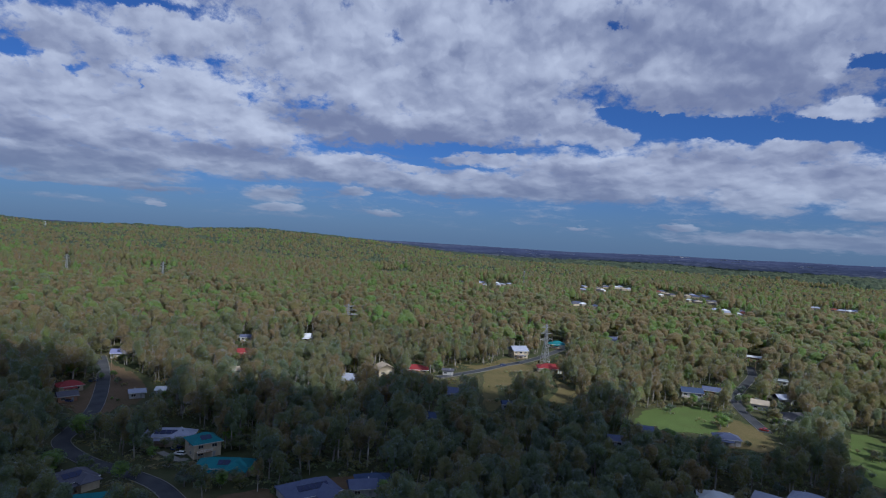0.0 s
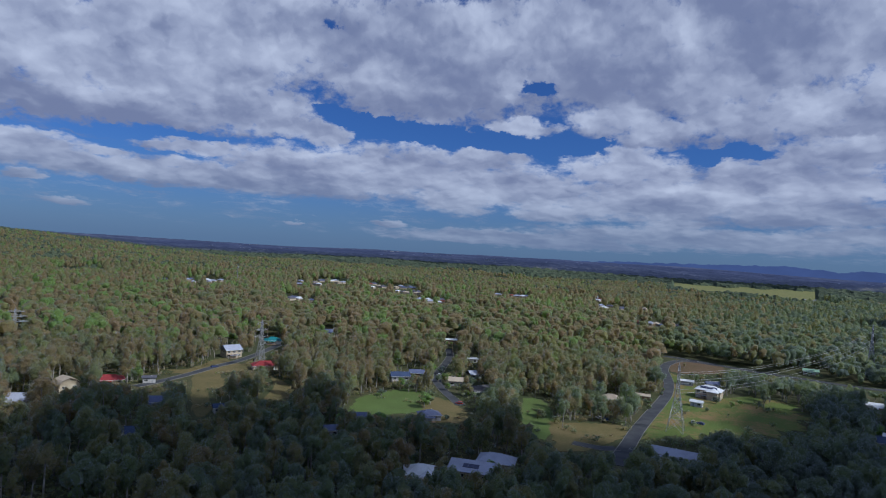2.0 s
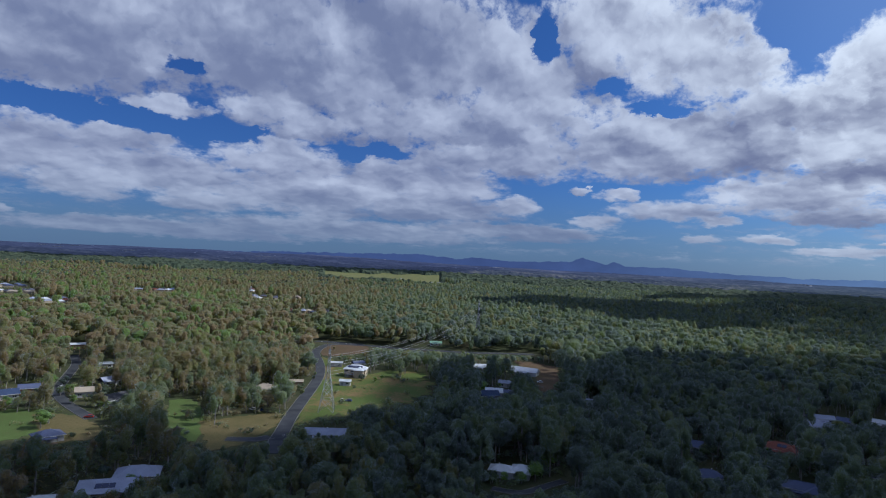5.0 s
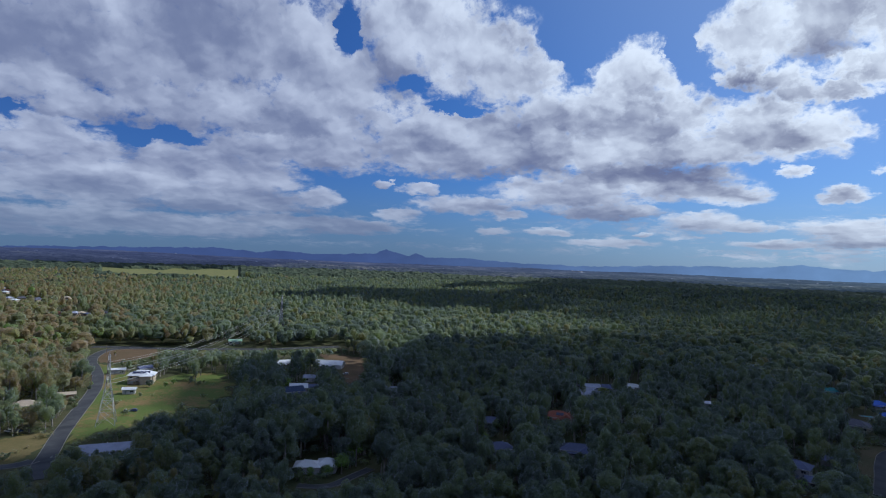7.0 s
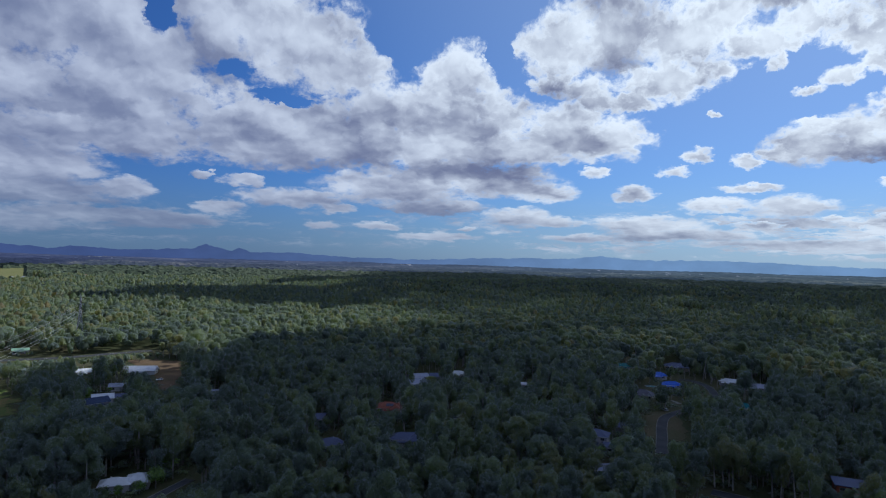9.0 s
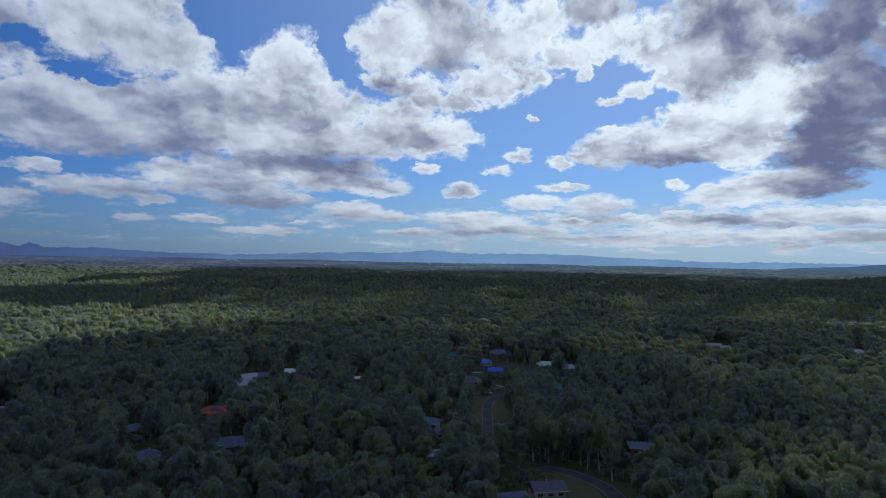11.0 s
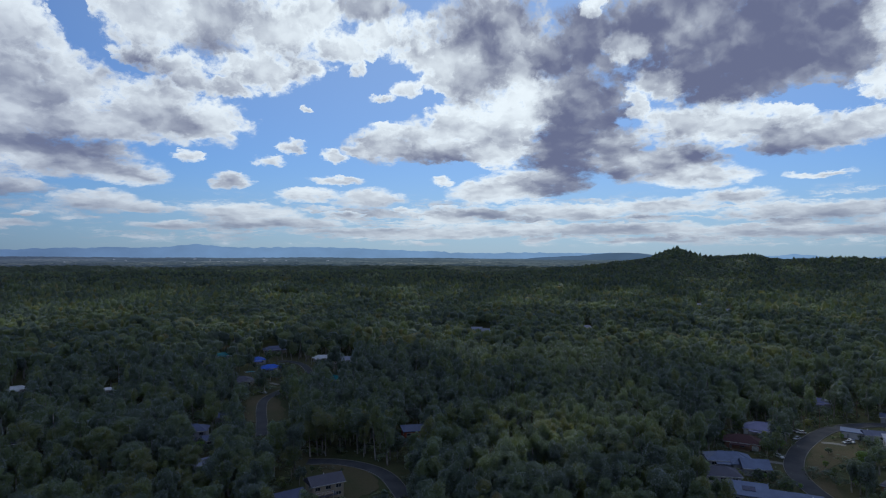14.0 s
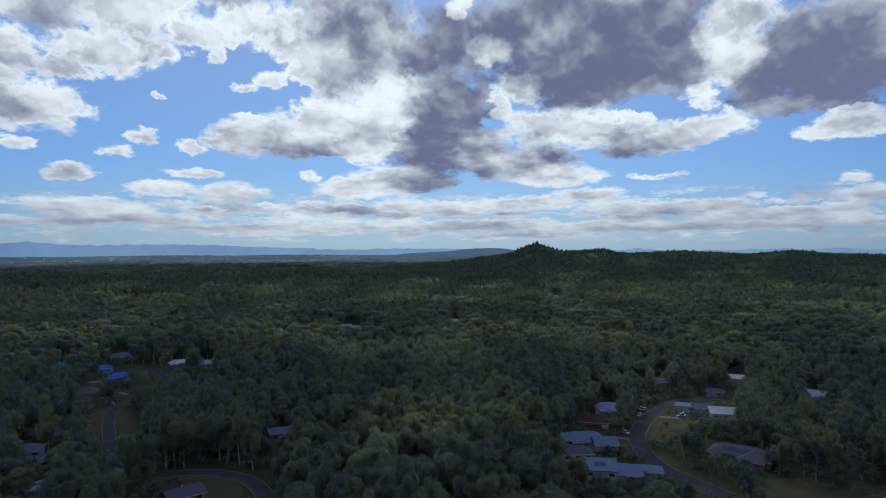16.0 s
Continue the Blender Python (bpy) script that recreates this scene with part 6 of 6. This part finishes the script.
def icosahedron():
    g = (1 + 5 ** 0.5) / 2
    v = np.array([(-1, g, 0), (1, g, 0), (-1, -g, 0), (1, -g, 0), (0, -1, g), (0, 1, g), (0, -1, -g), (0, 1, -g), (g, 0, -1), (g, 0, 1), (-g, 0, -1), (-g, 0, 1)]) / math.hypot(1, g)
    tip = math.atan2(1, g)
    v = v @ np.array([(1, 0, 0), (0, math.cos(tip), -math.sin(tip)), (0, math.sin(tip), math.cos(tip))])
    d = np.linalg.norm(v[:, None] - v[None], axis=-1)
    f = [(i, j, k) for i in range(12) for j in range(i + 1, 12) for k in range(j + 1, 12) if max(d[i, j], d[j, k], d[i, k]) < 1.2]
    f = [t if np.dot(np.cross(v[t[1]] - v[t[0]], v[t[2]] - v[t[0]]), v[t[0]]) > 0 else t[::-1] for t in f]
    return v, np.array([t for t in f if v[list(t), 2].mean() > -0.75])


BALL_V, BALL_F = icosahedron()


def heads(rng, centres, radii):
    """Leafy heads of a crown: uneven rounded clumps, open below."""
    vs, fs, ns = [], [], []
    heart = centres.mean(0) - (0, 0, 0.10)
    for i, (c, r) in enumerate(zip(centres, radii)):
        t = rng.uniform(0, 6.28)
        m = np.array([(math.cos(t), -math.sin(t), 0), (math.sin(t), math.cos(t), 0), (0, 0, 1)])
        out = BALL_V @ m
        v = out * (1 + rng.normal(0, 0.20, (12, 1))) * r + c
        far = v - heart
        soft = 0.50 * out + 0.55 * far / (np.linalg.norm(far, axis=1)[:, None] + 1e-6) + (0, 0, 0.65)
        vs.append(v)
        ns.append(soft / np.linalg.norm(soft, axis=1)[:, None])
        fs.append(BALL_F + 12 * i)
    return np.concatenate(vs), np.concatenate(fs), np.concatenate(ns)


def leafy_crown(rng, kind, clumps, count, size):
    """Heads with loose sprays of leaves round them."""
    c, r = crown_shape(rng, kind)
    pick = rng.permutation(len(c))[:clumps] if clumps else np.arange(len(c))
    grow = (len(c) / len(pick)) ** 0.34
    if clumps == 1:
        c, r, pick, grow = np.array([(0.0, 0.0, 0.60)]), np.array([(0.21, 0.21, 0.36)]), np.array([0]), 1.0
    hv, hf, hn = heads(rng, c[pick], r[pick] * grow)
    if not count:
        return (hv, hf, hn), c
    tv, tf, tn = tufts(rng, c[pick], r[pick] * grow * 1.12, count, size)
    return (np.concatenate([hv, tv]), np.concatenate([hf, tf + len(hv)]), np.concatenate([hn, tn])), c


def limbs(rng, centres, kind):
    """Tapered trunk that forks into limbs reaching the clumps, height 1."""
    g = Geo()
    lean = rng.normal(0, 0.02, 2)
    fork = 0.42 if kind == "tall" else 0.25
    g.tube([(0, 0, -0.03), (lean[0] * 0.5, lean[1] * 0.5, fork * 0.5), (lean[0], lean[1], fork), (lean[0] * 1.5, lean[1] * 1.5, 0.8)], [0.017, 0.013, 0.010, 0.004], 6)
    for c in centres[:6]:
        z0 = fork + rng.uniform(-0.06, 0.12)
        mid = (c[0] * 0.45 + lean[0], c[1] * 0.45 + lean[1], (z0 + c[2]) / 2 + 0.02)
        g.tube([(lean[0], lean[1], z0), mid, tuple(c)], [0.008, 0.0055, 0.0025], 5)
    return g


forest_rng = np.random.default_rng(21)
KINDS = ["tall", "tall", "broad", "tall", "tall", "tall", "broad", "tall"]


def wooded(x, y):
    """Where far trees stand: thin in the suburbs, none on the wide paddock."""
    r, az = np.hypot(x, y), np.degrees(np.arctan2(x, y))
    town = np.zeros(len(x))
    for sx, sy, sr in SUBURBS:
        town = np.maximum(town, np.exp(-((x - sx) ** 2 + (y - sy) ** 2) / sr ** 2))
    field = (az > 47) & (az < 59) & (r > 1980)
    return (rough2(x, y, 26, 33) > 0.80 * town) & ~field & (rough2(x, y, 90, 35) > 0.16)


def candidates(r0, r1, spacing):
    """Jittered tree places in a ring, with the tallest growth that leaves the open ground in sight."""
    n = int(2 * r1 / spacing)
    gx, gy = np.meshgrid(np.arange(n) * spacing - r1, np.arange(n) * spacing - r1)
    x = (gx + forest_rng.uniform(-0.48, 0.48, gx.shape) * spacing).ravel()
    y = (gy + forest_rng.uniform(-0.48, 0.48, gx.shape) * spacing).ravel()
    r, az = np.hypot(x, y), np.degrees(np.arctan2(x, y))
    az = np.where(az < -120, az + 360, az)
    keep = (r > r0) & (r < r1) & (az > -43) & (az < 186) & (forest_rng.random(len(r)) < 0.94)
    x, y, r, az = x[keep], y[keep], r[keep], az[keep]
    h = 19 * forest_rng.uniform(0.70, 1.22, len(r)) * (0.85 + 0.3 * rough2(x, y, 60, 9))
    return reach(x, y, h)


def reach(x, y, h):
    """Drops trees from bare ground and stunts those that would hide the open ground."""
    r, az = np.hypot(x, y), np.degrees(np.arctan2(x, y))
    az = np.where(az < -120, az + 360, az)
    ia, ir = np.clip(((az + 46) * 10).astype(int), 0, OPEN_A - 1), np.clip(r.astype(int), 0, OPEN_R - 1)
    alive = ~bare_plan[ia, ir]
    count = np.concatenate([np.zeros((OPEN_A, 1), int), np.cumsum(open_plan, 1)], 1)
    half = np.degrees(2.6 / r) * 10
    for scale in (1.0, 0.85, 0.7, 0.57, 0.45, 0.34, 0.24, 0.16, 0.09, 0.0):
        hh = np.maximum(h * scale, 0.0)
        end = np.clip((r * 90 / (90 - hh * 0.92) + 1).astype(int), 0, OPEN_R)
        bad = np.zeros(len(r), bool)
        for side in (-1, 0, 1):
            ja = np.clip((ia + side * half).astype(int), 0, OPEN_A - 1)
            bad |= (count[ja, end] - count[ja, np.minimum(ir, end)]) > 0
        if scale == 1.0:
            best, todo = hh.copy(), bad
        else:
            best[todo] = hh[todo]
            todo = todo & bad
    keep = alive & (best > 1.4)
    return x[keep], y[keep], best[keep]


def plant(name, places, templates, mat, label, flip=False):
    """One mesh of many trees out of a few shapes."""
    x, y, h = places
    z = terrain(x, y)
    which = forest_rng.integers(0, len(templates), len(x))
    vs, fs, ts, ns, k = [], [], [], [], 0
    for i, (tv, tf, tn) in enumerate(templates):
        sel = np.flatnonzero(which == i)
        if not len(sel):
            continue
        t = forest_rng.uniform(0, 2 * np.pi, len(sel))
        wide = h[sel] * forest_rng.uniform(0.85, 1.25, len(sel)) * np.where(h[sel] < 9, 1.35, 1.0) * np.where(h[sel] < 4, 1.4, 1.0)
        c, s = np.cos(t)[:, None] * wide[:, None], np.sin(t)[:, None] * wide[:, None]
        px = tv[None, :, 0] * c - tv[None, :, 1] * s + x[sel][:, None]
        py = tv[None, :, 0] * s + tv[None, :, 1] * c + y[sel][:, None]
        pz = tv[None, :, 2] * h[sel][:, None] + z[sel][:, None]
        vs.append(np.stack([px, py, pz], -1).reshape(-1, 3))
        fs.append((tf[None] + (np.arange(len(sel)) * len(tv))[:, None, None] + k).reshape(-1, tf.shape[1]))
        # warm sun and cool shade put into tint: browner north, greener south and near
        away = np.hypot(x[sel], y[sel])
        dry = smoothstep(0.15, -0.55, (0.55 * x[sel] - y[sel]) / away) * (0.45 + 0.55 * smoothstep(240, 420, away))
        ts.append(np.repeat(forest_rng.uniform(0.12, 0.66, len(sel)) - 0.36 + 0.56 * dry, len(tv)))
        cn, sn = np.cos(t)[:, None], np.sin(t)[:, None]
        ns.append(np.stack([tn[None, :, 0] * cn - tn[None, :, 1] * sn, tn[None, :, 0] * sn + tn[None, :, 1] * cn, tn[None, :, 2] + 0 * cn], -1).reshape(-1, 3))
        k += len(sel) * len(tv)
    me = big_mesh(name, np.concatenate(vs), np.concatenate(fs), mat, np.concatenate(ts), swell=np.concatenate(ns))
    return tagged(new(name, me), label, "trees", kind="stuff")


def split(places, test):
    m = test(*places)
    return tuple(p[m] for p in places), tuple(p[~m] for p in places)


def trunk_shape(rng, sides):
    t = np.arange(sides) * 2 * np.pi / sides
    lean = rng.normal(0, 0.025, 2)
    ring = lambda z, r, l: np.stack([r * np.cos(t) + lean[0] * l, r * np.sin(t) + lean[1] * l, np.full(sides, z)], 1)
    v = np.concatenate([ring(-0.03, 0.017, 0), ring(0.45, 0.011, 1), ring(0.72, 0.005, 1.6)])
    f = [(a * sides + i, a * sides + (i + 1) % sides, (a + 1) * sides + (i + 1) % sides, (a + 1) * sides + i) for a in (0, 1) for i in range(sides)]
    return v, np.array(f), v * (1, 1, 0) + (0, 0, 0.001)


rng = np.random.default_rng(31)
near = candidates(150, 300, 7.4)
r = np.hypot(near[0], near[1])
limit = np.sort(np.where(near[2] > 9, r, 1e9))[min(299, len(r) - 1)]
single, near = split(near, lambda x, y, h: (np.hypot(x, y) <= limit) & (h > 9))

# the nearest trees, each a thing of its own
TREES = []
for i, kind in enumerate(KINDS):
    (tv, tf, tn), c = leafy_crown(rng, kind, 0, 1500 if kind == "tall" else 1700, 0.019 if kind == "tall" else 0.022)
    root = new("gum_tree")
    tagged(root, "tall gum tree with pale trunk and open olive crown" if kind == "tall" else "broad leafy tree with dense dark green crown", "tree", "trees of the near woods")
    root.location = (0, 0, -900)
    ob = new("crown", big_mesh("crown", tv, tf, M_LEAF, np.full(len(tv), rng.uniform(0.02, 0.52)), swell=tn))
    ob.parent = root
    part("trunk", limbs(rng, c, kind), M_BARK, root, "pale smooth trunk with forking limbs")
    TREES.append(root)
for i, (x, y, h) in enumerate(zip(*single)):
    src = TREES[i % len(TREES)]
    m = pose(x, y, 0, 0, 0, forest_rng.uniform(0, 360)) @ Matrix.Diagonal((h, h, h, 1))
    if i < len(TREES):
        src.matrix_world = m
    else:
        t = copy_thing(src, m)
        t.matrix_basis = m


# garden trees: round and leafy, close round the houses
g_rng = np.random.default_rng(41)
spots = []
for ob in [o for o in scene.objects if o.name.split(".")[0] == "house" and o.location.xy.length < 470]:
    for i in range(7):
        a, d = g_rng.uniform(0, 2 * math.pi), g_rng.uniform(8.0, 15.0)
        spots.append((ob.location.x + d * math.cos(a), ob.location.y + d * math.sin(a), g_rng.uniform(3.5, 9.0)))
spots = np.array(spots)
garden = reach(spots[:, 0], spots[:, 1], spots[:, 2])
PLANTED_SOUTH = [
    (97.2, -312.3, 3), (91.6, -290.6, 3), (85.3, -278.9, 4), (77.2, -276.2, 4), (72.4, -269.8, 4), (70.6, -277.8, 4.5), (82.3, -306.9, 6), (78.9, -310.6, 7),
    (72.6, -311.8, 7), (66.5, -312.9, 7), (61.5, -313.1, 7), (113.7, -301.0, 5.5), (118.8, -306.0, 6), (102.7, -255.7, 3), (99.0, -255.0, 3), (94.9, -255.7, 3),
    (89.6, -256.0, 2.5), (109.1, -246.2, 5), (112.3, -242.8, 5), (86.3, -293.1, 3), (117.3, -356.3, 5), (118.2, -350.5, 5), (-121.2, 211.3, 7), (-107.1, 207.4, 6.5),
]
PLANTED_NORTH = [
    (-83.6, 205.2, 6), (-111.7, 234.4, 6), (-142.7, 245.5, 10), (-137.4, 208.7, 9), (-133.6, 213.5, 7), (-114.5, 208.3, 5), (-96.0, 221.7, 5), (-105.4, 228.2, 5),
    (-65.1, 207.9, 5), (-61.5, 215.3, 6), (-47.6, 212.4, 6), (-102.1, 209.2, 5), (-140.7, 202.3, 9), (-154.1, 250.6, 8), (-203.6, 337.8, 9), (-203.4, 349.4, 8),
]
PLANTED_EAST = [
    (-193.4, 340.5, 7), (-187.0, 336.7, 4), (-173.6, 329.5, 4), (-183.5, 343.1, 4), (201.3, 393.4, 7), (187.6, 370.1, 6), (182.6, 347.5, 5), (156.2, 317.1, 8),
    (149.9, 311.3, 9), (135.7, 343.1, 5), (349.9, 277.0, 5), (351.6, 266.5, 4), (324.0, 262.8, 3), (327.2, 287.3, 3), (314.6, 275.0, 3), (328.6, 304.4, 3),
    (338.5, 312.6, 3), (286.4, 275.0, 4), (362.6, 268.0, 4),
]
garden = tuple(np.concatenate([a, b]) for a, b in zip(garden, np.array(PLANTED_SOUTH + PLANTED_NORTH + PLANTED_EAST).T))
SHRUBS = []
for i in range(5):
    u = g_rng.normal(size=(16, 3))
    c = u / np.linalg.norm(u, axis=1)[:, None] * (0.30, 0.30, 0.26) + (0, 0, 0.60)
    s = np.full((16, 3), 0.19) * g_rng.uniform(0.8, 1.15, (16, 1))
    tv, tf, tn = tufts(g_rng, c, s, 800, 0.058)
    root = new("garden_tree")
    tagged(root, "round bright green leafy garden tree beside the house", "tree", "garden trees")
    ob = new("crown", big_mesh("crown", tv, tf, M_LEAF_FAR, np.full(len(tv), (0.20, 1.12, 0.30, 1.10, 0.12)[i]), swell=tn))
    ob.parent = root
    part("trunk", Geo().tube([(0, 0, -0.1), (0.01, 0, 0.3), (0.02, 0.01, 0.62)], [0.035, 0.028, 0.015], 6), M_BARK, root)
    SHRUBS.append(root)
for i, (x, y, h) in enumerate(zip(*garden)):
    wide = h * g_rng.uniform(1.0, 1.35)
    m = pose(x, y, 0, 0, 0, g_rng.uniform(0, 360)) @ Matrix.Diagonal((wide, wide, h, 1))
    if i < len(SHRUBS):
        SHRUBS[i].matrix_world = m
    else:
        t = copy_thing(SHRUBS[i % 5], m)
        t.matrix_basis = m


def shapes(count, clumps, tuft_count, size):
    return [leafy_crown(rng, KINDS[i % len(KINDS)], clumps, tuft_count, size)[0] for i in range(count)]


def trunks(name, places):
    plant(name, places, [trunk_shape(rng, 4) for i in range(6)], M_BARK, "pale slender gum trunks standing under the crowns")


plant("woods", near, shapes(14, 16, 300, 0.024), M_LEAF, "gum woods with olive and dark green crowns below the camera")
trunks("woods_trunks", near)
mid = candidates(300, 520, 6.9)
plant("woods", mid, shapes(16, 6, 58, 0.034), M_LEAF, "gum woods between the houses, olive and rust-tinged crowns")
trunks("woods_trunks", mid)
out = candidates(520, 950, 7.5)
plant("woods", out, shapes(16, 3, 9, 0.06), M_LEAF_FAR, "dense gum woods in the middle distance")
trunks("woods_trunks", split(out, lambda x, y, h: np.hypot(x, y) < 600)[0])
rim = candidates(950, 2300, 10.8)
rim = tuple(a[wooded(rim[0], rim[1])] for a in rim)
plant("woods", rim, shapes(12, 1, 3, 0.11), M_LEAF_FAR, "far gum woods seen as a soft quilt of crowns")

# undergrowth: round shrubs and saplings that close the ground between the trunks
bush = candidates(150, 470, 7.6)
bush = (bush[0], bush[1], np.minimum(bush[2], forest_rng.uniform(2.2, 6.5, len(bush[0]))))
low = [tufts(rng, rng.normal(0, 1, (9, 3)) * (0.3, 0.3, 0.18) + (0, 0, 0.45), np.full((9, 3), 0.30), 46, 0.15) for i in range(10)]
plant("undergrowth", bush, low, M_LEAF, "dark green shrubs and saplings under the gum trees")
